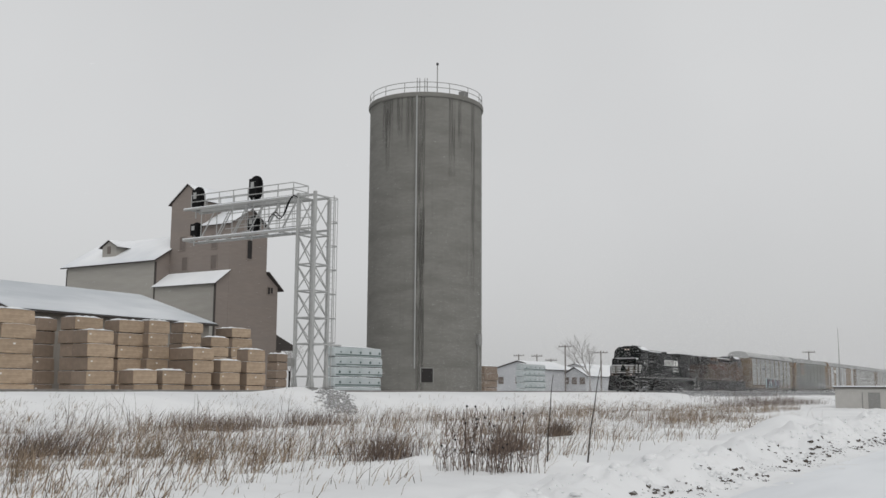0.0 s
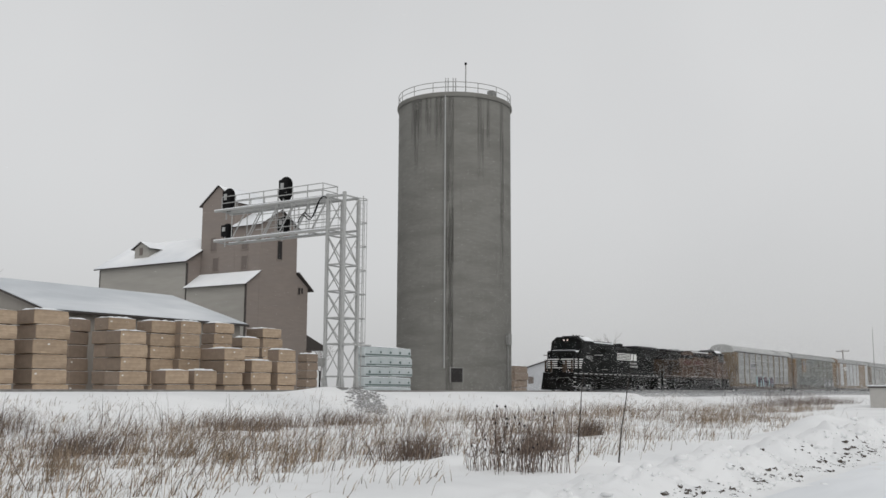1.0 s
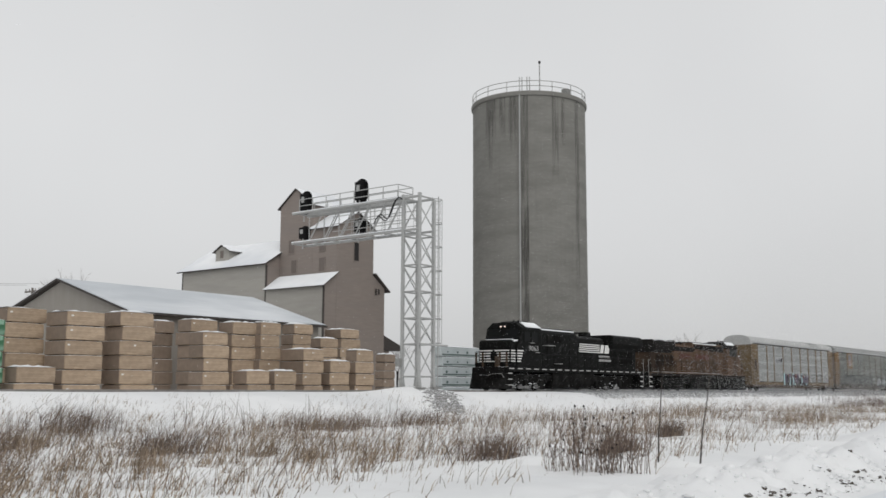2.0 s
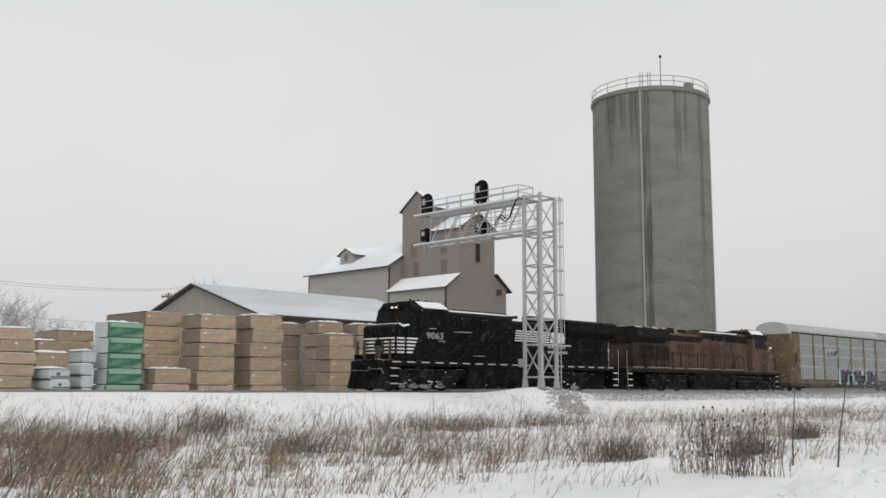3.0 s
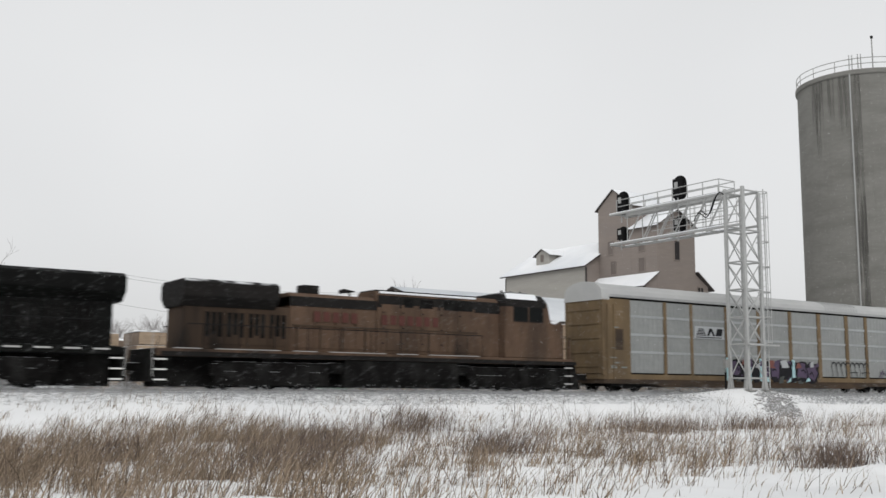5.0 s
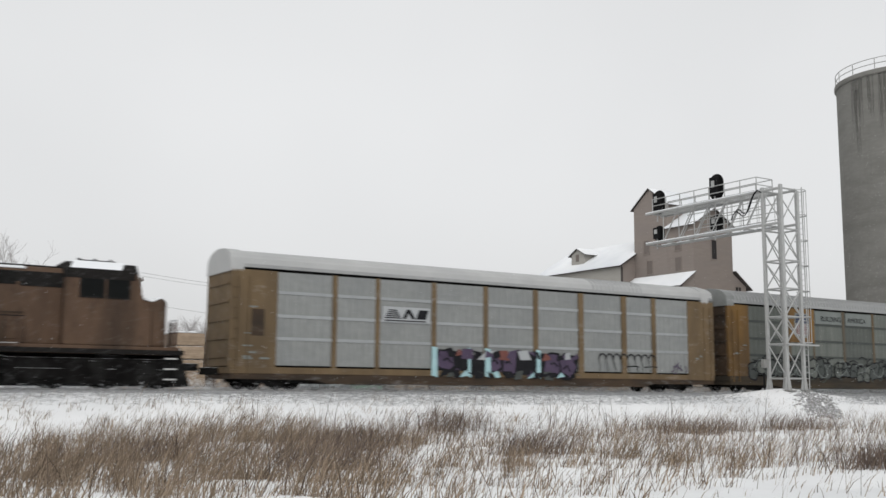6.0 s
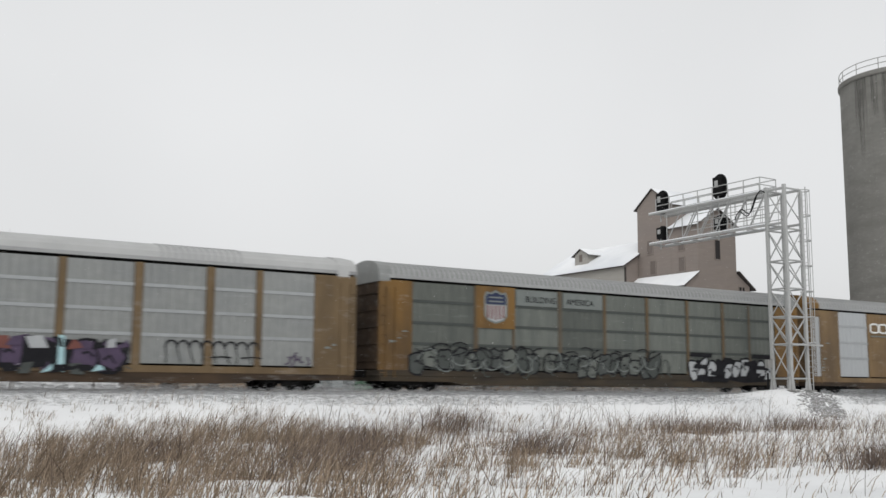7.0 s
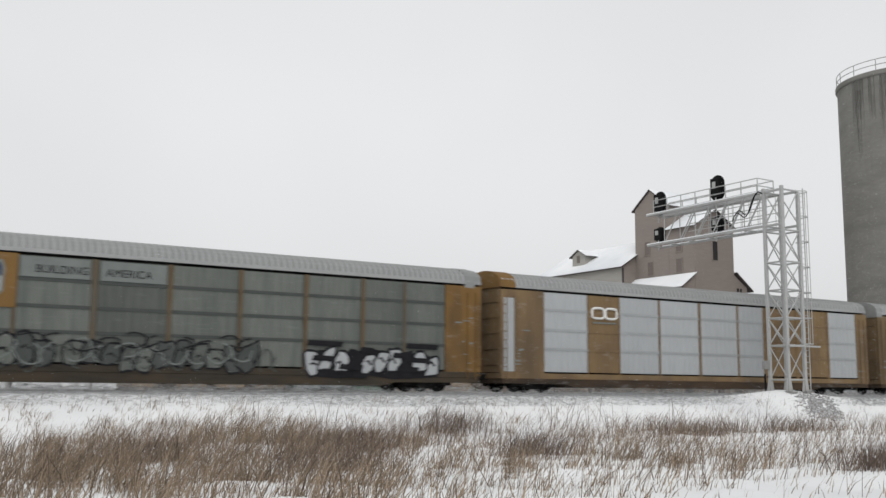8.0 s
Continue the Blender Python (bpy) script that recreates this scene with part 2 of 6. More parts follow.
DIRT = surface("frozen_soil", (0.05, 0.042, 0.036), (0.11, 0.095, 0.08), 5, 0.95, 0.4, snow=0.3)
POLEWOOD = surface("pole_wood", (0.12, 0.105, 0.095), (0.2, 0.18, 0.165), 4, 0.9, 0.1)
HUTWALL = surface("hut_wall", (0.40, 0.39, 0.37), (0.5, 0.49, 0.47), 2, 0.8, 0.1)
FARWALL = surface("far_wall", (0.42, 0.43, 0.45), (0.52, 0.53, 0.55), 0.6, 0.85, 0.0)
RUBBLE = surface("snowy_rubble", (0.13, 0.125, 0.12), (0.36, 0.36, 0.36), 7, 0.95, 0.5, snow=0.22)
# Snow dust with the train's shade on the bank put into its grey.
SHADE_DUST = surface("shade_grey_snow_dust", (0.27, 0.275, 0.28), (0.36, 0.365, 0.37), 1.0, 0.9, 0.0)
FLAKE = surface("snowflake", (0.86, 0.87, 0.88), (0.92, 0.92, 0.92), 1.0, 0.8, 0.0)
SILL_RUST = surface("grimy_sill", (0.03, 0.022, 0.016), (0.085, 0.055, 0.034), 1.6, 0.85, 0.2, stretch=(0.6, 1, 2), stain=(0.02, 0.018, 0.016), stain_scale=0.6, stain_amount=0.6)
TAN_FRAME = surface("faded_tan_frame", (0.14, 0.093, 0.048), (0.225, 0.152, 0.08), 1.5, 0.8, 0.12, stretch=(1, 1, 0.4), stain=(0.07, 0.052, 0.038), stain_scale=0.6, stain_amount=0.6)
PANEL_RIB = surface("panel_rib_metal", (0.28, 0.295, 0.30), (0.37, 0.385, 0.39), 2.2, 0.5, 0.1, 0.2, stretch=(1, 1, 1), vary=0.05)
# Dark enough to paint the ribs' shadow lines; also a graffiti tone.
GREEN_RIB = surface("rib_shadow_and_spray", (0.045, 0.052, 0.048), (0.075, 0.083, 0.078), 3, 0.7, 0.1)
SNOWY_ROOF = surface("snowy_car_roof", (0.36, 0.365, 0.362), (0.47, 0.475, 0.47), 1.2, 0.6, 0.2, stain=(0.34, 0.345, 0.35), stain_scale=0.4)
DULL_WHITE = surface("road_dulled_white", (0.36, 0.36, 0.35), (0.52, 0.52, 0.51), 5, 0.7, 0.0)
SOOTY_ORANGE = surface("sooted_orange", (0.038, 0.028, 0.021), (0.105, 0.070, 0.048), 1.6, 0.85, 0.15, stretch=(1, 1, 0.3), stain=(0.016, 0.014, 0.013), stain_scale=0.8, stain_amount=0.9, sheen=0.1)
PACKED = surface("dirty_packed_snow", (0.02, 0.02, 0.02), (0.36, 0.36, 0.36), 5.0, 0.9, 0.3, stain=(0.02, 0.02, 0.02), stain_scale=2.5, stain_amount=0.9)
SOOTY_SILL = surface("sooty_sill", (0.020, 0.018, 0.015), (0.060, 0.050, 0.038), 1.8, 0.85, 0.2, stretch=(0.5, 1, 2), stain=(0.075, 0.052, 0.028), stain_scale=0.7, stain_amount=0.5)
NUMBER = surface("dulled_white_paint", (0.28, 0.28, 0.28), (0.42, 0.42, 0.41), 5, 0.7, 0.0)
flecks(LOCO_BLACK, 0.28, 7.0, (0.3, 1, 1.5), slant=0.6)
flecks(GRIME, 0.15, 5.0, (0.4, 1, 1.3), slant=0.5)
flecks(STEEL, 0.9, 2.0, (0.4, 1, 1), (0.62, 0.63, 0.64))
flecks(LOCO_ORANGE, 0.75, 2.2, (1.2, 1, 0.55), (0.02, 0.018, 0.017))
flecks(LOCO_ORANGE, 0.6, 1.3, (1.6, 1, 0.22), (0.03, 0.024, 0.02))
flecks(LOCO_ORANGE, 0.22, 6.0, (0.35, 1, 1.4), slant=0.5)
flecks(LOCO_GREY, 0.22, 6.0, (0.35, 1, 1.4), slant=0.5)
# Lighter streaks colour in highlights on the wrap's wrinkles.
flecks(KRAFT, 0.45, 7.0, (0.25, 1, 2.6), (0.62, 0.50, 0.385))
flecks(KRAFT, 0.35, 2.2, (0.8, 1, 1.2), (0.22, 0.165, 0.115))
for metal in (RUST, YELLOW, SILL_RUST, TAN_FRAME):
    flecks(metal, 0.28, 3.0)
flecks(PANEL, 0.5, 2.6, (0.3, 1, 2.6), (0.33, 0.34, 0.345))
flecks(PANEL_GREEN, 0.4, 2.2, (0.35, 1, 2.2), (0.24, 0.26, 0.25))
flecks(CAR_ROOF, 0.65, 3.0, (1.4, 1, 0.8), (0.2, 0.2, 0.205))
HEADLIGHT = glowing("headlight", (1.0, 0.66, 0.50), 0.7)


def grass_material(name, dark, light):
    m = surface(name, dark, light, 0.5, 0.85, 0.0)
    n, l = m.node_tree.nodes, m.node_tree.links
    geo, ramp = n.new("ShaderNodeNewGeometry"), n.new("ShaderNodeMixRGB")
    ramp.inputs[1].default_value, ramp.inputs[2].default_value = (*dark, 1), (*light, 1)
    l.new(geo.outputs["Random Per Island"], ramp.inputs[0])
    l.new(ramp.outputs[0], n["Principled BSDF"].inputs["Base Color"])
    return m


GRASS = grass_material("dry_grass", (0.078, 0.057, 0.041), (0.39, 0.305, 0.222))
WEED = grass_material("dead_weed", (0.06, 0.046, 0.04), (0.21, 0.16, 0.13))


# ---------------------------------------------------------------- mesh building
ICO = [(0, 0.5257, 0.8507), (0, -0.5257, 0.8507), (0, 0.5257, -0.8507), (0, -0.5257, -0.8507), (0.5257, 0.8507, 0), (-0.5257, 0.8507, 0),
       (0.5257, -0.8507, 0), (-0.5257, -0.8507, 0), (0.8507, 0, 0.5257), (-0.8507, 0, 0.5257), (0.8507, 0, -0.5257), (-0.8507, 0, -0.5257)]
ICO_FACES = [(i, j, k) for i in range(12) for j in range(i + 1, 12) for k in range(j + 1, 12)
             if all((Vector(ICO[a]) - Vector(ICO[b])).length < 1.1 for a, b in ((i, j), (j, k), (i, k)))]


def lump(shape, x, y, z, r, g):
    """An uneven rounded lump."""
    sx, sy, sz = g.uniform(0.7, 1.5), g.uniform(0.7, 1.5), g.uniform(0.5, 0.9)
    shape.add([(x + p[0] * r * sx * g.uniform(0.75, 1.2), y + p[1] * r * sy * g.uniform(0.75, 1.2), z + p[2] * r * sz * g.uniform(0.75, 1.2)) for p in ICO], ICO_FACES)


class Shape:
    """Collects faces for one mesh."""

    def __init__(self):
        self.v, self.f = [], []

    def add(self, verts, faces):
        k = len(self.v)
        self.v += [tuple(p) for p in verts]
        self.f += [tuple(i + k for i in f) for f in faces]
        return self

    def box(self, x0, x1, y0, y1, z0, z1):
        return self.add([(x0, y0, z0), (x1, y0, z0), (x1, y1, z0), (x0, y1, z0), (x0, y0, z1), (x1, y0, z1), (x1, y1, z1), (x0, y1, z1)],
                        [(0, 3, 2, 1), (4, 5, 6, 7), (0, 1, 5, 4), (1, 2, 6, 5), (2, 3, 7, 6), (3, 0, 4, 7)])

    def tube(self, a, b, r, r2=None, n=6):
        a, b = Vector(a), Vector(b)
        r2 = r if r2 is None else r2
        q = (b - a).to_track_quat("Z", "Y")
        ring = [q @ Vector((math.cos(2 * math.pi * i / n), math.sin(2 * math.pi * i / n), 0)) for i in range(n)]
        vs = [a + p * r for p in ring] + [b + p * r2 for p in ring]
        return self.add(vs, [(i, (i + 1) % n, n + (i + 1) % n, n + i) for i in range(n)] + [tuple(range(n - 1, -1, -1)), tuple(range(n, 2 * n))])

    def path(self, pts, r, n=6):
        """One bent rod through the points."""
        pts = [Vector(p) for p in pts]
        verts, faces = [], []
        side = None
        for i, p in enumerate(pts):
            d = (pts[min(i + 1, len(pts) - 1)] - pts[max(i - 1, 0)]).normalized()
            if side is None:
                side = d.orthogonal().normalized()
            side = side - d * side.dot(d)
            side = side.normalized() if side.length > 1e-4 else d.orthogonal().normalized()
            up = d.cross(side)
            verts += [p + (side * math.cos(2 * math.pi * k / n) + up * math.sin(2 * math.pi * k / n)) * r for k in range(n)]
            if i:
                a = (i - 1) * n
                faces += [(a + k, a + (k + 1) % n, a + n + (k + 1) % n, a + n + k) for k in range(n)]
        faces += [tuple(range(n - 1, -1, -1)), tuple(range(len(verts) - n, len(verts)))]
        return self.add(verts, faces)

    def prism(self, outline, axis, c0, c1):
        """An outline in the plane across axis (x: y,z; y: x,z; z: x,y), carried from c0 to c1."""
        def at(p, c):
            return {"x": (c, p[0], p[1]), "y": (p[0], c, p[1]), "z": (p[0], p[1], c)}[axis]
        n = len(outline)
        return self.add([at(p, c0) for p in outline] + [at(p, c1) for p in outline],
                        [tuple(range(n)), tuple(range(2 * n - 1, n - 1, -1))] + [(i, n + i, n + (i + 1) % n, (i + 1) % n) for i in range(n)])

    def mesh(self, name):
        me = bpy.data.meshes.new(name)
        me.from_pydata(self.v, [], self.f)
        bm = bmesh.new()
        bm.from_mesh(me)
        bmesh.ops.recalc_face_normals(bm, faces=bm.faces)
        bm.to_mesh(me)
        bm.free()
        return me


def part(name, shape, material, parent, label="", bevel=0.0, smooth=False, at=None):
    me = shape.mesh(name) if isinstance(shape, Shape) else shape
    if not me.materials:
        me.materials.append(material)
    if smooth:
        me.polygons.foreach_set("use_smooth", [True] * len(me.polygons))
    ob = new(name, me)
    if parent:
        ob.parent = parent
    if at:
        ob.matrix_basis = at
    if label:
        ob["label"] = label
    if bevel:
        mod = ob.modifiers.new("edge", "BEVEL")
        mod.width, mod.segments, mod.limit_method = bevel, 2, "ANGLE"
    return ob


def thing(name, m, label, category, group="", kind=""):
    ob = new(name)
    ob.matrix_basis = m
    return tagged(ob, label, category, group, kind)


def structure(name, shape, material, label, smooth=False, bevel=0.0):
    return tagged(part(name, shape, material, None, label, bevel, smooth), label, "", "", "structure")


def letters(name, text, size, material, parent, m, label):
    c = bpy.data.curves.new(name, "FONT")
    c.body, c.size, c.extrude, c.align_x = text, size, 0.004, "CENTER"
    c.materials.append(material)
    ob = new(name, c)
    ob.parent, ob.matrix_basis = parent, m
    ob["label"] = label
    return ob


# ---------------------------------------------------------------- ground
CREST = 36.3


def smoothstep(a, b, x):
    t = min(max((x - a) / (b - a), 0), 1)
    return t * t * (3 - 2 * t)


def ground_z(x, y):
    """Road, windrow, low field, bank, then the level yard with its tracks."""
    field = -1.38 + 0.10 * noise.noise((x * 0.12, y * 0.15, 1.0)) + 0.08 * noise.noise((x * 0.5, y * 0.5, 3.0)) + 0.10 * noise.noise((x * 1.1, y * 1.3, 13.0))
    wander = 0.7 * noise.noise((x * 0.05, 0, 7.0))
    bank = smoothstep(30.0 + wander, CREST + 0.3 * wander, y)
    z = field * (1 - bank) + (0.0 + 0.03 * noise.noise((x * 0.2, y * 0.3, 5.0))) * bank
    z -= 0.42 * smoothstep(46.3, 48.0, y)
    z += 0.05 * smoothstep(36.6, 38.2, y) * (1 - smoothstep(39.2, 41.0, y))
    mound = math.exp(-((x - 43.4) / 3.2) ** 2 - ((y - 35.3) / 1.5) ** 2)
    z += 0.42 * mound
    road = 1 - smoothstep(4.7, 5.4, y + 0.25 * noise.noise((x * 0.3, 0, 2.0)))
    z = z * (1 - road) + (-1.45 + 0.012 * noise.noise((x * 0.2, y * 1.2, 8.0))) * road
    right = smoothstep(9, 26, x)
    windrow = math.exp(-((y - 6.2) / (0.6 if y < 6.2 else 1.1)) ** 2) * (0.20 + 0.44 * right) * (0.8 + 0.8 * noise.noise((x * 0.55, y * 0.4, 4.0)))
    z += max(windrow, 0) + ((0.10 + 0.10 * right) * noise.noise((x * 1.3, y * 1.3, 6.0)) + 0.15 * noise.noise((x * 3.6, y * 3.6, 2.0)) + 0.06 * noise.noise((x * 7.0, y * 7.0, 5.0))) * math.exp(-((y - 6.3) / 1.4) ** 2)
    z += 0.80 * math.exp(-((x - 36.5) / 2.6) ** 2 - ((y - 8.3) / 1.3) ** 2)
    return z


def build_ground():
    def steps(edges):
        out = []
        for a, b, d in edges:
            out += list(np.arange(a, b, d))
        return out
    xs = [-1500, -600, -300, -150, -80] + steps([(-50, -4, 4), (-4, 8, 0.4), (8, 40, 0.16), (40, 60, 0.5), (60, 110, 1.0), (110, 300, 12)]) + [300, 400, 600, 1000, 1800]
    ys = [-900, -300, -120, -50, -20] + steps([(-10, 4, 1.5), (4, 8.6, 0.10), (8.6, 28, 0.3), (28, 38.5, 0.4), (38.5, 46, 2.5), (46, 49, 0.5), (49, 60, 3)]) + [60, 90, 150, 300, 600, 1200, 2200]
    s = Shape()
    s.v = [(x, y, ground_z(x, y)) for y in ys for x in xs]
    w = len(xs)
    s.f = [(j * w + i, j * w + i + 1, (j + 1) * w + i + 1, (j + 1) * w + i) for j in range(len(ys) - 1) for i in range(w - 1)]
    structure("ground", s, SNOW, "snow-covered field, bank and level yard", smooth=True)
    road = Shape()
    rx = list(np.arange(-60, 200, 2.0))
    ry = [-7, -4, -1.5, 0.5, 2, 3, 4, 4.7]
    road.v = [(x, y, -1.435 + 0.012 * noise.noise((x * 0.2, y * 1.2, 8.0))) for y in ry for x in rx]
    w = len(rx)
    road.f = [(j * w + i, j * w + i + 1, (j + 1) * w + i + 1, (j + 1) * w + i) for j in range(len(ry) - 1) for i in range(w - 1)]
    structure("road", road, ICE_ROAD, "road covered with packed icy snow", smooth=True)


build_ground()

RAIL_TOP = 0.13
TRACK_1, TRACK_2 = 40.25, 44.9


def railway_track(y):
    t = thing("railway_track", pose(0, y, 0), "snow-covered railway track with steel rails", "railway track", "tracks", "structure")
    for s in (-0.75, 0.75):
        part("rail", Shape().prism([(s - 0.07, -0.05), (s + 0.07, -0.05), (s + 0.02, -0.02), (s + 0.035, RAIL_TOP - 0.03), (s + 0.035, RAIL_TOP), (s - 0.035, RAIL_TOP), (s - 0.035, RAIL_TOP - 0.03), (s - 0.02, -0.02)], "x", -140, 420), STEEL, t)
    tie = Shape().box(-0.11, 0.11, -1.3, 1.3, -0.12, 0.035).mesh("tie")
    for i in range(140):
        part("tie", tie, TIE, t, at=pose(i * 0.62 - 10, 0, 0))


railway_track(TRACK_1)
railway_track(TRACK_2)


# ---------------------------------------------------------------- concrete silo
def silo(x, y, r, h):
    t = thing("grain_silo", pose(x, y, 0), "tall round weathered concrete grain silo beside the tracks", "silo")
    n = 72
    ring = lambda rad: [(rad * math.cos(2 * math.pi * i / n), rad * math.sin(2 * math.pi * i / n)) for i in range(n)]
    part("shell", Shape().prism(ring(r), "z", -0.6, h - 0.5), CONCRETE, t)
    for k in range(9):
        z = 2.6 + 2.95 * k
        part("pour_joint", Shape().prism(ring(r + 0.008), "z", z, z + 0.03), CONCRETE, t, "faint ring joint between pours")
    part("rim", Shape().prism(ring(r + 0.17), "z", h - 0.5, h), CONCRETE, t, "overhanging concrete roof rim", 0.12)
    face = math.atan2(-y, -x)

    def spot(a, rad):
        return rad * math.cos(face + a), rad * math.sin(face + a)
    # dark seams where the wet concrete runs down
    for a0, a1, top, low in ((-0.14, -0.01, h - 0.5, -6.0), (-0.14, -0.01, h * 0.6, -8.0), (-0.84, -0.60, h - 0.5, h - 5.0), (-0.76, -0.67, h - 1.5, h - 8.2), (-0.52, -0.41, h - 0.5, h - 4.6), (-0.35, -0.2, h - 0.5, h - 6.0), (0.40, 0.52, h - 0.5, h - 9.0), (0.58, 0.66, h - 0.5, h - 5.5), (0.90, 1.02, h - 0.5, 8.0)):
        s = Shape()
        cols = [a0 + (a1 - a0) * i / 3 for i in range(4)]
        for c0, c1 in zip(cols, cols[1:]):
            jag = lambda c: low + 1.2 * noise.noise((c * 30, low, 0))
            p, q = spot(c0, r + 0.012), spot(c1, r + 0.012)
            s.add([(*p, jag(c0)), (*q, jag(c1)), (*q, top), (*p, top)], [(0, 1, 2, 3)])
        part("stain", s, STREAK, t, "dark vertical water stain")
    px, py = spot(-0.155, r + 0.12)
    part("downpipe", Shape().tube((px, py, 2.2), (px, py, h - 0.4), 0.07, n=8), GALV, t, "thin white pipe up the wall")
    for k in range(12):
        z = 3 + k * (h - 5) / 11
        part("pipe_bracket", Shape().box(px - 0.12, px + 0.12, py - 0.05, py + 0.16, z, z + 0.06), GALV_DARK, t)
    rr = r + 0.02
    for z in (h + 0.5, h + 1.02):
        pts = [(rr * math.cos(2 * math.pi * i / 48), rr * math.sin(2 * math.pi * i / 48), z) for i in range(49)]
        part("guard_rail", Shape().path(pts, 0.035, 5), GALV_DARK, t)
    for i in range(16):
        a = 2 * math.pi * (i + 0.5) / 16
        part("rail_post", Shape().tube((rr * math.cos(a), rr * math.sin(a), h - 0.05), (rr * math.cos(a), rr * math.sin(a), h + 1.02), 0.035, n=5), GALV_DARK, t)
    gx, gy = spot(-0.07, r - 0.1)
    gate = Shape()
    for d in (-0.5, -0.25, 0.25, 0.5):
        ox, oy = -d * math.sin(face), d * math.cos(face)
        gate.tube((gx + ox, gy + oy, h - 0.05), (gx + ox, gy + oy, h + 1.45), 0.05, n=5)
    part("ladder_gate", gate, GALV, t, "white ladder opening in the railing")
    mx, my = spot(0.20, r - 0.3)
    part("mast", Shape().tube((mx, my, h - 0.05), (mx, my, h + 2.9), 0.05, n=6), GALV_DARK, t)
    part("mast_lamp", Shape().tube((mx, my, h + 2.9), (mx, my, h + 3.12), 0.12, n=8), BLACK, t)
    bx, by = spot(0.80, r - 0.6)
    part("vent_box", Shape().box(bx - 0.35, bx + 0.35, by - 0.35, by + 0.35, h - 0.03, h + 0.7), GALV_DARK, t, "dark sheet-metal roof vent", 0.05)
    hx, hy = spot(0.05, r)
    door = part("hatch", Shape().box(-0.55, 0.55, -0.06, 0.10, 0.9, 2.2), HOLE, t, "dark open hatch near the foot", at=pose(hx, hy, 0, 0, 0, math.degrees(face) + 90))
    part("hatch_frame", Shape().box(-0.65, -0.56, -0.02, 0.14, 0.8, 2.3).box(0.56, 0.65, -0.02, 0.14, 0.8, 2.3).box(-0.65, 0.65, -0.02, 0.14, 2.21, 2.3), GALV_DARK, door)
    ex, ey = spot(1.12, r + 0.1)
    box = part("electric_box", Shape().box(-0.3, 0.3, -0.3, 0.3, 4.6, 5.7), GALV_DARK, t, "grey electric box with conduits", 0.03, at=pose(ex, ey, 0))
    part("conduit", Shape().tube((0, 0, 0), (0, 0, 4.6), 0.05).tube((0.15, 0, 2.0), (0.15, 0, 4.6), 0.04), GALV_DARK, box)
    part("footing", Shape().prism(ring(r + 0.35), "z", -0.6, -0.1), CONCRETE, t)
    return t


silo(85.7, 55.3, 5.85, 29.55)


# ---------------------------------------------------------------- cantilever signal bridge
def signal_head(parent, x, y, z, h, ratio):
    """A dark oval backplate with hoods, facing along the track (away to +x)."""
    n = 20
    w = h * ratio
    plate = [(y + w / 2 * math.cos(2 * math.pi * i / n), z + (h - w) / 2 * (1 if math.sin(2 * math.pi * i / n) > 0 else -1) + w / 2 * math.sin(2 * math.pi * i / n)) for i in range(n)]
    head = part("signal_head", Shape().prism(plate, "x", x, x + 0.05), BLACK, parent, "black oval signal backplate with lamp hoods")
    part("lamp_case", Shape().box(x - 0.28, x, y - w * 0.28, y + w * 0.28, z - h * 0.36, z + h * 0.36), BLACK, head, "black rear lamp housing", 0.03)
    part("hinge_plate", Shape().box(x - 0.31, x - 0.28, y - 0.12, y + 0.12, z - 0.05, z + h * 0.22), GALV, head, "grey cover plate")
    for k in (-1, 0, 1):
        hood = Shape()
        pts = [(math.cos(a), math.sin(a)) for a in np.linspace(-0.6, math.pi + 0.6, 10)]
        for p, q in zip(pts, pts[1:]):
            hood.add([(x + 0.05, y + 0.13 * p[0], z + k * h * 0.26 + 0.13 * p[1]), (x + 0.05, y + 0.13 * q[0], z + k * h * 0.26 + 0.13 * q[1]),
                      (x + 0.4, y + 0.12 * q[0], z + k * h * 0.26 + 0.12 * q[1]), (x + 0.4, y + 0.12 * p[0], z + k * h * 0.26 + 0.12 * p[1])], [(0, 1, 2, 3)])
        part("hood", hood, BLACK, head)
    part("bracket", Shape().tube((x - 0.15, y, z - h / 2 - 0.5), (x - 0.15, y, z + h * 0.3), 0.045), GALV, head)
    return head


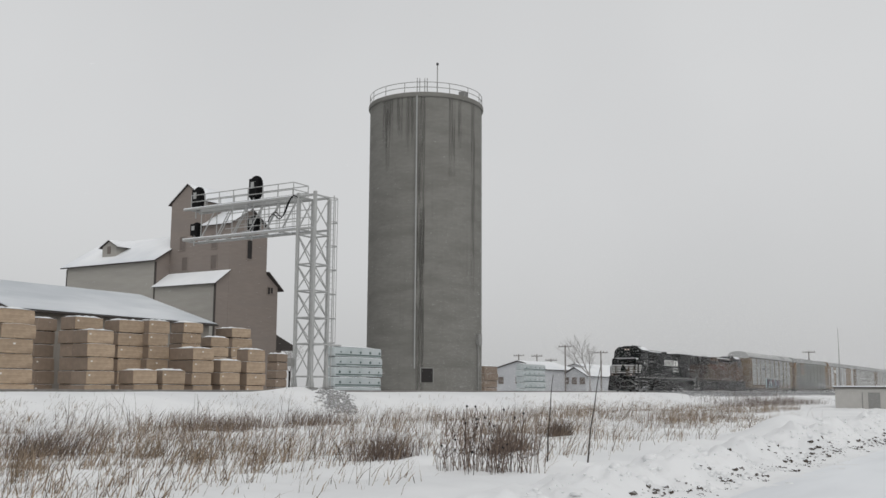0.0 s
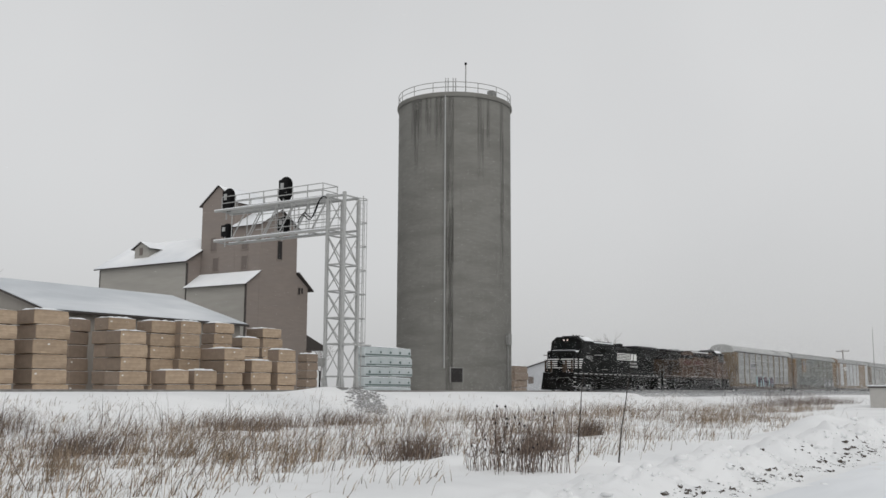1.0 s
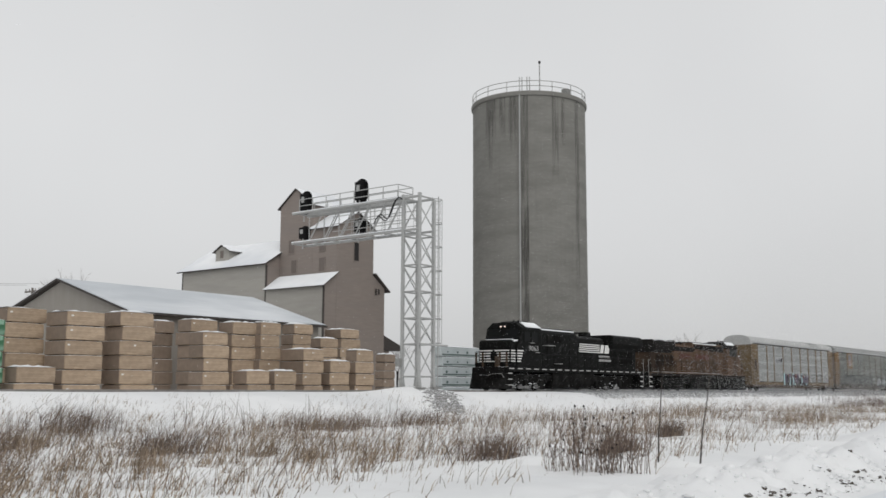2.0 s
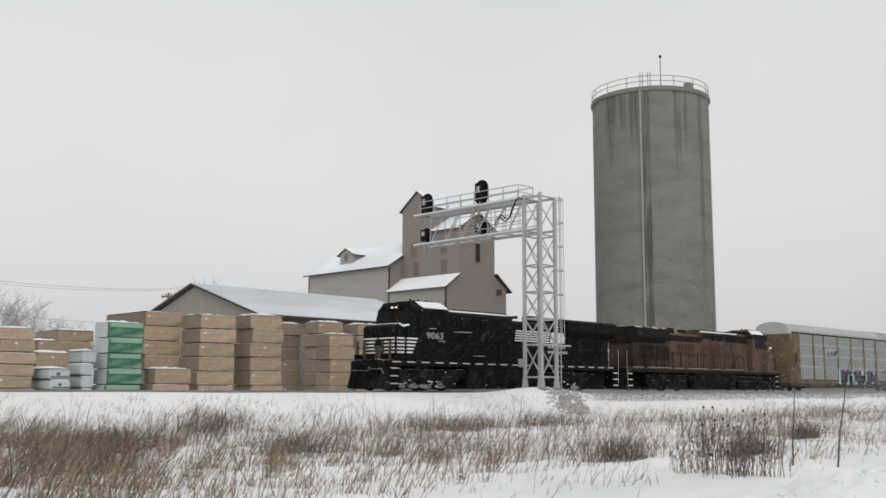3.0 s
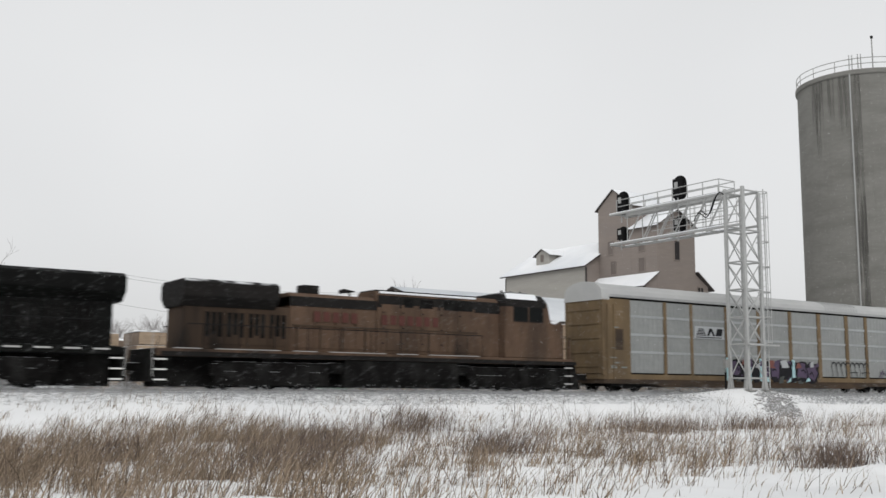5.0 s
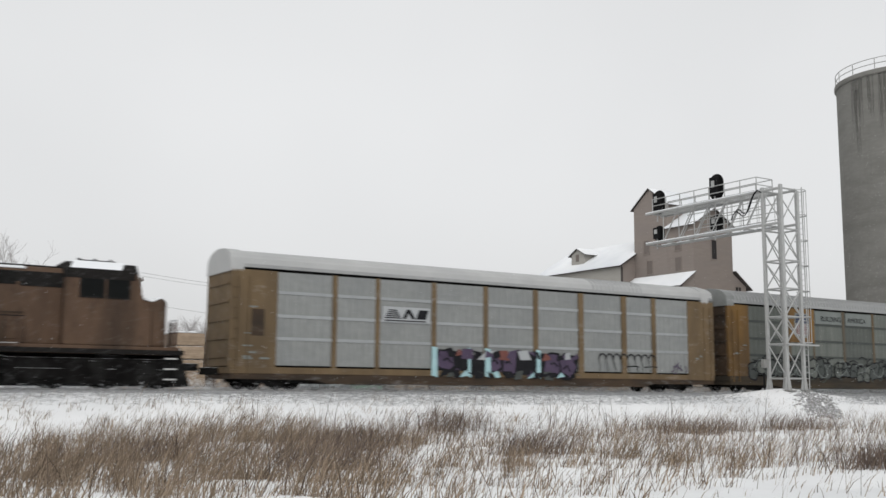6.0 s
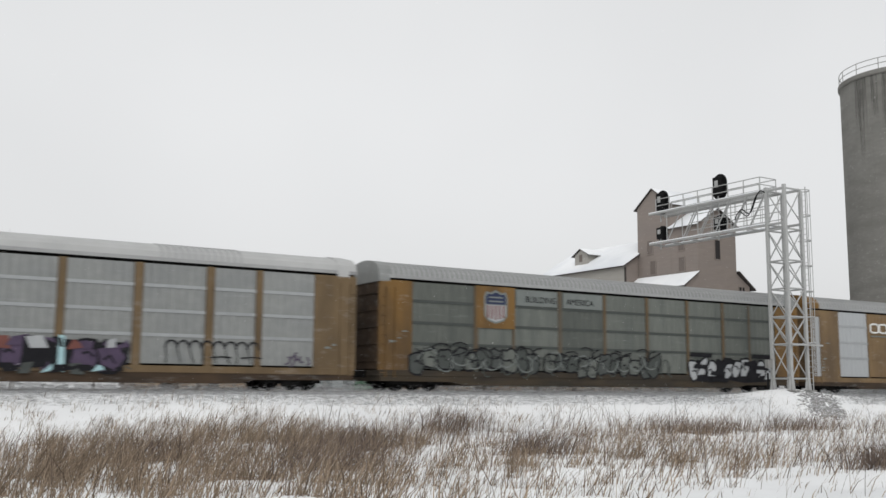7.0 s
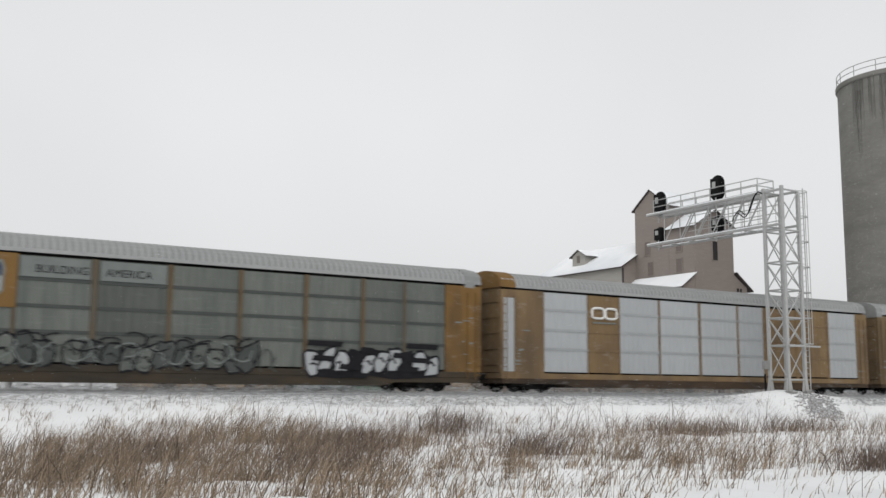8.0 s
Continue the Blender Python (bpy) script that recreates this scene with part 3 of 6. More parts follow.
def signal_bridge():
    x0, x1, y0, y1, base, top = 43.0, 44.3, 35.1, 36.3, 0.30, 11.25
    t = thing("signal_bridge", pose(0, 0, 0), "grey galvanised cantilever railway signal bridge dusted with snow", "signal bridge")
    for i, (x, y) in enumerate(((x0, y0), (x1, y0), (x1, y1), (x0, y1))):
        post = part("post", Shape().box(x - 0.088, x + 0.088, y - 0.088, y + 0.088, base, top if i in (0, 3) else top - 0.25), GALV, t, bevel=0.03)
        part("base_plate", Shape().box(x - 0.3, x + 0.3, y - 0.3, y + 0.3, base - 0.08, base), GALV_DARK, post)
        part("gusset", Shape().prism([(x - 0.28, base), (x + 0.28, base), (x + 0.15, base + 0.7), (x - 0.15, base + 0.7)], "y", y - 0.012, y + 0.012), GALV, post)
    levels = [base + 0.6, 2.7, 4.15, 5.65, 7.15, 8.85]
    sides = (((x0, y0), (x1, y0)), ((x0, y1), (x1, y1)), ((x0, y0), (x0, y1)), ((x1, y0), (x1, y1)))
    for a, b in sides:
        for z in levels + [top - 0.2]:
            part("strut", Shape().tube((*a, z), (*b, z), 0.05), GALV, t)
        for k, (z0, z1) in enumerate(zip(levels, levels[1:] + [])):
            part("brace", Shape().tube((*a, z0), (*b, z1), 0.034), GALV, t)
            if k:
                part("brace", Shape().tube((*b, z0), (*a, z1), 0.034), GALV, t)
        part("brace", Shape().tube((*a, 9.2), (*b, top - 0.2), 0.034), GALV, t)
    # the arm over both tracks
    end, zb, zt = 45.4, 9.17, 11.05
    for x in (x0, x1):
        part("bottom_chord", Shape().box(x - 0.07, x + 0.07, y0, end, zb - 0.06, zb + 0.06), GALV, t, bevel=0.02)
        part("top_chord", Shape().box(x - 0.08, x + 0.08, y0, end, zt - 0.06, zt + 0.06), GALV, t, bevel=0.02)
        n = 6
        for k in range(n):
            ya, yb = y1 + (end - 1.5 - y1) * k / n, y1 + (end - 1.5 - y1) * (k + 1) / n
            part("arm_brace", Shape().tube((x, yb, zb), (x, ya, zt), 0.038), GALV, t)
            if k % 2:
                part("arm_strut", Shape().tube((x, yb, zb), (x, yb, zt), 0.03), GALV, t)
        for k in range(7):
            y = y1 + 0.3 + k * 0.62
            part("guard_bar", Shape().tube((x, y, zb), (x, y, zt), 0.016, n=5), GALV, t)
        for z in (zb + 0.07, zt + 0.06):
            part("snow_ridge", Shape().prism([(x - 0.08, z), (x + 0.08, z), (x + 0.04, z + 0.05), (x - 0.04, z + 0.05)], "y", y1 + 0.2, end), ROOF_SNOW, t, "snow lying along the chord")
    bar = Shape().box(x0 + 0.05, x1 - 0.05, -0.025, 0.025, zt + 0.02, zt + 0.06).mesh("grating_bar")
    for k in range(44):
        part("grating_bar", bar, GALV, t, at=pose(0, y1 + (end - y1) * (k + 0.5) / 44, 0))
    for k in range(7):
        y = y1 + (end - y1) * k / 6
        part("cross_beam", Shape().tube((x0, y, zb), (x1, y, zb), 0.05), GALV, t)
    for x in (x0, x1):
        for z in (0.45, 0.86):
            part("handrail", Shape().tube((x, y1 + 0.4, zt + z), (x, end - 0.6, zt + z), 0.028), GALV, t)
        for z in (0.45, 0.9, 1.35):
            part("handrail", Shape().tube((x, y1, zb + z), (x, end - 3.5, zb + z), 0.025), GALV, t)
        for k in range(8):
            y = y1 + 0.4 + (end - 1.0 - y1) * k / 7
            part("rail_post", Shape().tube((x, y, zt), (x, y, zt + 0.88), 0.03), GALV, t)
    for z in (0.45, 0.86):
        part("handrail", Shape().tube((x0, y1 + 0.4, zt + z), (x1, y1 + 0.4, zt + z), 0.028), GALV, t)
    # caged ladder on the far side of the tower
    lx, ly = x1 + 0.35, y0 - 0.05
    lad = part("ladder", Shape().tube((lx, ly, base), (lx, ly, top), 0.03).tube((lx, ly + 0.45, base), (lx, ly + 0.45, top), 0.03), GALV, t)
    for k in range(34):
        part("rung", Shape().tube((lx, ly, base + 0.3 + k * 0.31), (lx, ly + 0.45, base + 0.3 + k * 0.31), 0.014, n=4), GALV, lad)
    for k in range(7):
        z = 2.8 + k * 1.38
        pts = [(lx + 0.42 * math.sin(a), ly + 0.22 - 0.36 * math.cos(a), z) for a in np.linspace(0, math.pi, 9)]
        part("cage_hoop", Shape().path([(x1, y0, z)] + pts, 0.028, 5), GALV, lad)
    for a in (0.7, math.pi / 2, 2.4):
        p = (lx + 0.42 * math.sin(a), ly + 0.22 - 0.36 * math.cos(a))
        part("cage_bar", Shape().tube((*p, 2.8), (*p, top - 0.15), 0.02, n=5), GALV, lad)
    part("platform", Shape().box(x0 - 0.2, x1 + 0.9, y0 - 0.35, y0 - 0.18, 2.62, 2.7), GALV, t)
    cab = part("junction_box", Shape().box(x0 - 0.48, x0 - 0.12, y1 - 0.12, y1 + 0.12, 1.45, 1.9), GALV_DARK, t, "grey junction box on the tower", 0.03)
    part("conduit", Shape().tube((x0 - 0.4, y1, 0.1), (x0 - 0.4, y1, 1.2), 0.05), BLACK, cab)
    wires = Shape()
    for k, (dz, dy) in enumerate(((0.0, 0.0), (0.25, 0.35))):
        pts = [(x0 - 0.12, y1 + dy + 2.0 * s, zt - 0.1 - dz - 1.2 * s + 0.35 * math.sin(s * 9 + k)) for s in np.linspace(0, 0.9, 14)]
        wires.path(pts, 0.03, 5)
    part("cables", wires, BLACK, t, "black looped cables at the arm root")
    signal_head(t, x0 + 0.5, 40.05, zt + 0.92, 1.55, 0.68)
    signal_head(t, x0 + 0.5, 44.75, zt + 0.75, 1.5, 0.66)
    signal_head(t, x0 + 0.45, 40.05, zb + 0.66, 1.0, 0.93)
    signal_head(t, x0 + 0.45, 44.75, zb + 0.66, 0.98, 0.93)
    return t


signal_bridge()


# ---------------------------------------------------------------- grain elevator
def roof_sheet(parent, quad, thick, cover=None):
    """A sloping slab of roof: dark edge board below, snow on top."""
    a, b, c, d = [Vector(p) for p in quad]
    up = (b - a).cross(d - a).normalized()
    up = up if up.z > 0 else -up
    low, mid, high = up * 0.0, up * thick, up * (thick + 0.14)
    deck = part("roof", Shape().add([p + low for p in (a, b, c, d)] + [p + mid for p in (a, b, c, d)], [(0, 1, 2, 3), (4, 5, 6, 7), (0, 1, 5, 4), (1, 2, 6, 5), (2, 3, 7, 6), (3, 0, 4, 7)]), TRIM, parent, "dark roof edge")
    s, n = Shape(), 14
    for j in range(n + 1):
        for i in range(n + 1):
            u, w = i / n, j / n
            p = (a * (1 - u) + b * u) * (1 - w) + (d * (1 - u) + c * u) * w
            edge = min(u, 1 - u, w, 1 - w)
            p += mid + up * ((0.13 + 0.05 * noise.noise(p * 0.6)) * min(1, edge * 12 + 0.25))
            s.v.append(tuple(p))
    s.f = [(j * (n + 1) + i, j * (n + 1) + i + 1, (j + 1) * (n + 1) + i + 1, (j + 1) * (n + 1) + i) for j in range(n) for i in range(n)]
    k = len(s.v)
    s.add([p + mid * 1.01 for p in (a, b, c, d)], [(0, 1, 2, 3)])
    rim = [i for i in range(n + 1)] + [j * (n + 1) + n for j in range(1, n + 1)] + [n * (n + 1) + i for i in range(n - 1, -1, -1)] + [j * (n + 1) for j in range(n - 1, 0, -1)]
    part("snow_cover", s, cover or ROOF_SNOW, deck, "snow lying on the roof", smooth=True)
    return deck


def wall_window(parent, axis, c, u, z, w, h, material=WINDOW, label=""):
    """A framed window set on a wall whose outside looks towards -axis."""
    def bx(u0, u1, z0, z1, d0, d1):
        return (c - d1, c - d0, u0, u1, z0, z1) if axis == "x" else (u0, u1, c - d1, c - d0, z0, z1)
    win = part("window", Shape().box(*bx(u - w / 2, u + w / 2, z - h / 2, z + h / 2, -0.05, 0.03)), material, parent, label)
    f = Shape()
    for b in ((u - w / 2 - 0.08, u - w / 2, z - h / 2 - 0.08, z + h / 2 + 0.08), (u + w / 2, u + w / 2 + 0.08, z - h / 2 - 0.08, z + h / 2 + 0.08), (u - w / 2, u + w / 2, z + h / 2, z + h / 2 + 0.08)):
        f.box(*bx(*b, -0.05, 0.06))
    part("frame", f, BRICKISH, win)
    part("sill", Shape().box(*bx(u - w / 2 - 0.1, u + w / 2 + 0.1, z - h / 2 - 0.08, z - h / 2, -0.05, 0.08)), BRICKISH, win)
    return win


def elevator():
    t = thing("grain_elevator", pose(0, 0, 0), "old brown and grey sided grain elevator with snowy stepped roofs", "grain elevator")
    ye, xw, xr, yb = 70.0, 72.56, 78.06, 78.45
    # head house with the highest gable looking along the tracks
    part("wall", Shape().prism([(73.55, -0.6), (yb, -0.6), (yb, 19.3), (76.1, 21.2), (73.55, 19.3)], "x", xw, xr - 0.01), BRICKISH, t, "brown wall of the head house")
    roof_sheet(t, ((xw - 0.22, 73.2, 19.05), (xr + 0.3, 73.2, 19.05), (xr + 0.3, 76.05, 21.15), (xw - 0.22, 76.05, 21.15)), 0.05)
    roof_sheet(t, ((xw - 0.22, 78.75, 19.1), (xr + 0.3, 78.85, 19.05), (xr + 0.3, 76.05, 21.15), (xw - 0.22, 76.05, 21.15)), 0.05)
    # front block, its gable towards the tracks
    part("wall", Shape().prism([(xw + 0.01, -0.6), (xr, -0.6), (xr, 16.75), (75.3, 18.4), (xw + 0.01, 16.75)], "y", ye, 73.54), BRICKISH, t, "brown gabled front wall")
    roof_sheet(t, ((xw - 0.35, ye - 0.4, 16.5), (xw - 0.35, 73.9, 16.5), (75.3, 73.9, 18.4), (75.3, ye - 0.4, 18.4)), 0.05)
    roof_sheet(t, ((xr + 0.35, ye - 0.4, 16.5), (xr + 0.35, 73.9, 16.5), (75.3, 73.9, 18.4), (75.3, ye - 0.4, 18.4)), 0.05)
    # lean-to on the near side, pale boards on its long wall
    low = part("wall", Shape().prism([(70.8, -0.6), (xw - 0.004, -0.6), (xw - 0.004, 11.75), (70.8, 10.55)], "y", ye + 0.004, yb), BRICKISH, t, "brown end wall of the lean-to")
    part("siding", Shape().box(70.74, 70.79, ye + 0.05, yb, -0.6, 10.5), LIGHTSIDE, low, "pale board siding")
    part("corner_board", Shape().box(70.70, 70.86, ye - 0.03, ye + 0.12, -0.6, 10.5), TRIM, low)
    roof_sheet(t, ((70.35, ye - 0.35, 10.3), (70.35, yb + 0.1, 10.3), (xw, yb + 0.1, 11.85), (xw, ye - 0.35, 11.85)), 0.05)
    # lean-to on the far side
    part("wall", Shape().prism([(xr + 0.004, -0.6), (79.9, -0.6), (79.9, 10.75), (xr + 0.004, 12.0)], "y", ye + 0.004, yb), BRICKISH, t, "brown annex wall")
    roof_sheet(t, ((80.45, ye - 0.35, 10.35), (80.45, yb, 10.35), (xr + 0.004, yb, 12.15), (xr + 0.004, ye - 0.35, 12.15)), 0.10)
    part("lamp", Shape().box(79.2, 79.45, ye - 0.35, ye, 3.6, 3.85), GALV_DARK, t)
    # long rear wing with a dormer
    wing = part("wall", Shape().prism([(70.8, -0.6), (80.8, -0.6), (80.8, 13.25), (75.8, 16.3), (70.8, 13.25)], "y", yb + 0.01, 92.4), BRICKISH, t, "brown end wall of the rear wing")
    part("siding", Shape().box(70.74, 70.79, yb + 0.15, 92.4, -0.6, 13.2), LIGHTSIDE, wing, "pale board siding")
    part("corner_board", Shape().box(70.70, 70.86, yb - 0.02, yb + 0.14, -0.6, 13.0), TRIM, wing)
    part("corner_board", Shape().box(70.70, 70.80, 92.28, 92.42, -0.6, 13.0), TRIM, wing)
    roof_sheet(t, ((70.3, yb - 0.3, 13.02), (70.3, 92.9, 13.02), (75.8, 92.9, 16.4), (75.8, yb - 0.3, 16.4)), 0.12)
    roof_sheet(t, ((81.3, yb - 0.3, 12.65), (81.3, 92.9, 12.65), (75.8, 92.9, 16.4), (75.8, yb - 0.3, 16.4)), 0.12)
    dorm = part("dormer", Shape().prism([(85.7, 13.4), (87.9, 13.4), (87.9, 15.3), (86.8, 15.88), (85.7, 15.3)], "x", 71.7, 75.7), LIGHTSIDE, t, "small gabled roof dormer")
    part("window", Shape().box(71.65, 71.7, 86.6, 87.1, 14.5, 15.3), WINDOW, dorm)
    roof_sheet(t, ((71.5, 85.3, 15.12), (75.2, 85.3, 15.12), (75.2, 86.8, 15.92), (71.5, 86.8, 15.92)), 0.04)
    roof_sheet(t, ((71.5, 88.3, 15.12), (75.2, 88.3, 15.12), (75.2, 86.8, 15.92), (71.5, 86.8, 15.92)), 0.04)
    for u, z in ((76.2, 12.85), (72.1, 12.8), (76.6, 15.0), (72.1, 14.9)):
        wall_window(t, "x", xw, u, z, 0.75, 1.35)
    wall_window(t, "y", ye, 75.4, 14.25, 0.7, 1.9, HOLE, "dark open window with a torn frame")
    wall_window(t, "y", ye, 78.5, 10.3, 0.35, 0.7, HOLE)
    wall_window(t, "y", ye, 78.95, 10.35, 0.3, 0.6, HOLE)
    part("wall", Shape().box(79.91, 82.4, ye + 1.4, ye + 5.5, -0.6, 4.3), BRICKISH, t, "brown wall under the canopy")
    part("canopy", Shape().prism([(79.91, 6.3), (84.4, 4.65), (84.4, 4.3), (79.91, 4.32)], "y", ye + 1, ye + 6), TRIM, t, "dark drive-through canopy")
    return t


elevator()


def lumber_shed():
    t = thing("lumber_shed", pose(0, 0, 0), "long low storage shed with a snowy metal gable roof", "shed")
    part("wall", Shape().prism([(58.4, -0.6), (75.8, -0.6), (75.8, 5.2), (67.1, 7.95), (58.4, 5.2)], "x", 40.5, 58.5), SHEDWALL, t)
    roof_sheet(t, ((40.1, 57.9, 5.2), (58.9, 57.9, 5.2), (58.9, 67.1, 8.0), (40.1, 67.1, 8.0)), 0.14, THIN_SNOW)
    roof_sheet(t, ((40.1, 76.3, 5.2), (58.9, 76.3, 5.2), (58.9, 67.1, 8.0), (40.1, 67.1, 8.0)), 0.14)
    part("gutter", Shape().tube((40.1, 57.8, 5.22), (58.9, 57.8, 5.22), 0.08), TRIM, t)
    return t


lumber_shed()


# ---------------------------------------------------------------- lumber stacks
WRAPS = {"tan": (KRAFT, "stack of tan-wrapped lumber bundles with snow on top"), "brown": (BROWNWRAP, "stack of brown-wrapped lumber bundles with snow on top"),
         "green": (GREENWRAP, "stack of green-wrapped lumber bundles with pale ends"), "grey": (GREYWRAP, "stack of grey-wrapped lumber bundles"),
         "wrap": (GREYWRAP, "low stack of white-wrapped lumber with green print"), "white": (GREYWRAP, "stack of white-wrapped lumber bundles with green printed marks")}
rng = random.Random(7)


YARD = -0.42


def lumber_stack(x, y, length, depth, height, kind, unit=0.80):
    material, label = WRAPS[kind]
    t = thing("lumber_stack", pose(x, y, YARD), label, "lumber stack", "lumber stacks in the yard")
    height -= YARD
    units = max(2, round(height / unit))
    uh = height / units
    for k in range(units):
        dx, dy = rng.uniform(-0.09, 0.09), rng.uniform(-0.07, 0.07)
        turn, roll = rng.uniform(-0.9, 0.9), rng.uniform(-0.35, 0.35)
        ln = length + rng.uniform(-0.10, 0.08)
        gap, bow, slump = rng.uniform(0.018, 0.05), rng.uniform(-0.015, 0.03), rng.uniform(0, 0.04)
        b = Shape()
        top = uh - gap
        b.prism([(slump * 0.4, 0), (ln - slump * 0.4, 0), (ln + slump * 0.3, top * 0.5), (ln - slump, top - 0.01), (ln * 0.62, top + bow), (ln * 0.3, top + bow * 0.7), (slump, top - 0.01), (-slump * 0.3, top * 0.5)], "y", 0, depth)
        ob = part("lumber_unit", b, material, t, "", 0.10 if kind in ("white", "wrap", "grey") else 0.045, at=pose(dx, dy, k * uh + gap, 0, roll, turn))
        for s in (0.1, 0.5, 0.88):
            part("sticker", Shape().box(ln * s - 0.05, ln * s + 0.05, 0.08, depth - 0.05, -gap - 0.004, 0.0), STICKER, ob)
        if kind in ("tan", "brown") and rng.random() < 0.55:
            u = rng.choice((0.06, 0.1, 0.42))
            part("tag", Shape().box(ln * u, ln * u + 0.13, -0.012, 0.0, top * 0.62, top * 0.62 + 0.09), TAG, ob, "small white tag")
        if kind == "tan":
            part("end_wrap", Shape().box(-0.022, -0.008, 0.03, depth - 0.03, 0.02, top - 0.03), BROWNWRAP, ob, "darker wrapped end")
        if rng.random() < 0.4:
            a = rng.uniform(0.2, 0.6)
            part("wrap_fold", Shape().prism([(ln * a, 0.04), (ln * (a + 0.3), 0.02), (ln * (a + 0.32), 0.10), (ln * a, 0.14)], "y", -0.022, 0.0), material, ob)
        if kind == "green":
            part("end_wrap", Shape().box(-0.035, -0.02, 0.02, depth - 0.02, 0.0, top - 0.02), GREYWRAP, ob, "pale wrapped end")
            part("print_band", Shape().box(0.12, ln - 0.1, -0.010, -0.001, top * 0.68, top - 0.03), PALEGREEN, ob, "pale green upper band")
        if kind in ("white", "wrap"):
            for c in np.arange(0.4 + 0.4 * rng.random(), ln - 0.2, 1.3 if kind == "white" else 0.5):
                r = rng.uniform(0.09, 0.16)
                part("print_mark", Shape().prism([(c + r * math.cos(a), uh * 0.45 + 0.8 * r * math.sin(a)) for a in np.linspace(0, 2 * math.pi, 8, endpoint=False)], "y", -0.012, -0.002), DARKGREEN, ob, "dark green printed mark")
            part("print_band", Shape().box(0.1, ln - 0.1, -0.010, -0.001, uh * 0.12, uh * 0.26), DARKGREEN, ob)
    cap = Shape()
    n = 8
    for j in range(5):
        for i in range(n + 1):
            u, w = i / n, j / 4
            e = min(u, 1 - u, w, 1 - w)
            cap.v.append((u * length, w * depth, height - 0.01 + (0.05 + 0.10 * rng.random()) * min(1, e * 6 + 0.12)))
    cap.f = [(j * (n + 1) + i, j * (n + 1) + i + 1, (j + 1) * (n + 1) + i + 1, (j + 1) * (n + 1) + i) for j in range(4) for i in range(n)]
    part("snow_cap", cap, ROOF_SNOW, t, "snow lying on top", smooth=True)
    return t


lumber_stack(29.99, 49.00, 2.30, 2.01, 4.33, "tan")
lumber_stack(33.47, 49.00, 2.26, 1.79, 4.51, "tan")
lumber_stack(27.97, 51.50, 2.30, 4.68, 4.53, "tan")
lumber_stack(26.86, 48.20, 2.24, 1.12, 1.26, "tan")
lumber_stack(40.13, 55.00, 1.46, 1.10, 4.59, "brown")
lumber_stack(41.05, 52.50, 2.16, 1.43, 4.65, "tan")
lumber_stack(39.34, 49.00, 2.01, 1.39, 3.64, "tan")
lumber_stack(44.11, 52.00, 2.21, 1.47, 4.61, "tan")
lumber_stack(46.14, 51.50, 1.78, 1.10, 4.69, "tan")
lumber_stack(42.14, 48.20, 1.91, 1.35, 1.30, "tan")
lumber_stack(44.54, 48.20, 1.82, 1.10, 1.34, "tan")
lumber_stack(50.55, 53.00, 1.84, 1.32, 4.86, "tan")
lumber_stack(48.03, 49.20, 1.86, 2.36, 2.89, "tan")
lumber_stack(54.37, 54.00, 1.86, 1.10, 4.02, "tan")
lumber_stack(59.75, 57.00, 2.27, 1.83, 5.07, "tan")
lumber_stack(50.58, 49.20, 1.97, 1.10, 2.15, "tan")
lumber_stack(53.13, 49.20, 1.90, 1.10, 2.98, "tan")
lumber_stack(24.41, 48.60, 1.97, 1.44, 3.62, "green")
lumber_stack(23.12, 48.80, 0.72, 1.89, 2.11, "grey", 0.63)
lumber_stack(21.20, 48.20, 1.07, 2.63, 1.17, "wrap", 0.63)
lumber_stack(21.44, 50.50, 1.85, 1.10, 2.02, "tan")
lumber_stack(16.94, 49.00, 1.43, 1.57, 3.13, "tan", 0.63)
lumber_stack(19.02, 49.00, 1.75, 1.33, 3.11, "tan", 0.63)
lumber_stack(14.89, 49.00, 1.48, 2.56, 2.91, "tan", 0.63)
lumber_stack(24.59, 55.00, 2.12, 3.01, 3.47, "tan", 0.63)
lumber_stack(22.48, 52.60, 1.09, 1.10, 2.73, "tan", 0.63)
lumber_stack(12.72, 49.00, 1.29, 2.85, 2.77, "tan", 0.63)
lumber_stack(62.48, 48.60, 6.30, 1.10, 3.54, "white")
lumber_stack(38.60, 57.20, 2.60, 1.20, 4.20, "brown")
lumber_stack(66.33, 58.00, 1.50, 1.10, 3.22, "brown")
lumber_stack(14.20, 52.60, 2.40, 1.20, 2.60, "brown", 0.63)
lumber_stack(17.60, 52.60, 2.40, 1.20, 2.70, "brown", 0.63)
lumber_stack(20.00, 53.20, 2.20, 1.20, 2.50, "tan", 0.63)


# ---------------------------------------------------------------- train
SPEED = 22.1


WHEELS = []


def wheelset(parent, x, r):
    """Two wheels on an axle, turning about its own middle."""
    s = Shape()
    for y in (-0.75, 0.75):
        s.tube((0, y - 0.07, 0), (0, y + 0.07, 0), r, n=20)
        s.tube((0, y - 0.10, 0), (0, y - 0.07, 0), r * 0.45, n=12)
        for k in range(4):
            a = k * math.pi / 2
            s.tube((r * 0.68 * math.cos(a), y - 0.085, r * 0.68 * math.sin(a)), (r * 0.68 * math.cos(a), y - 0.07, r * 0.68 * math.sin(a)), r * 0.12, n=8)
    s.tube((0, -0.9, 0), (0, 0.9, 0), 0.09, n=8)
    ob = part("wheelset", s, GRIME, parent, at=pose(x, 0, r))
    WHEELS.append((ob, x, r))
    return ob


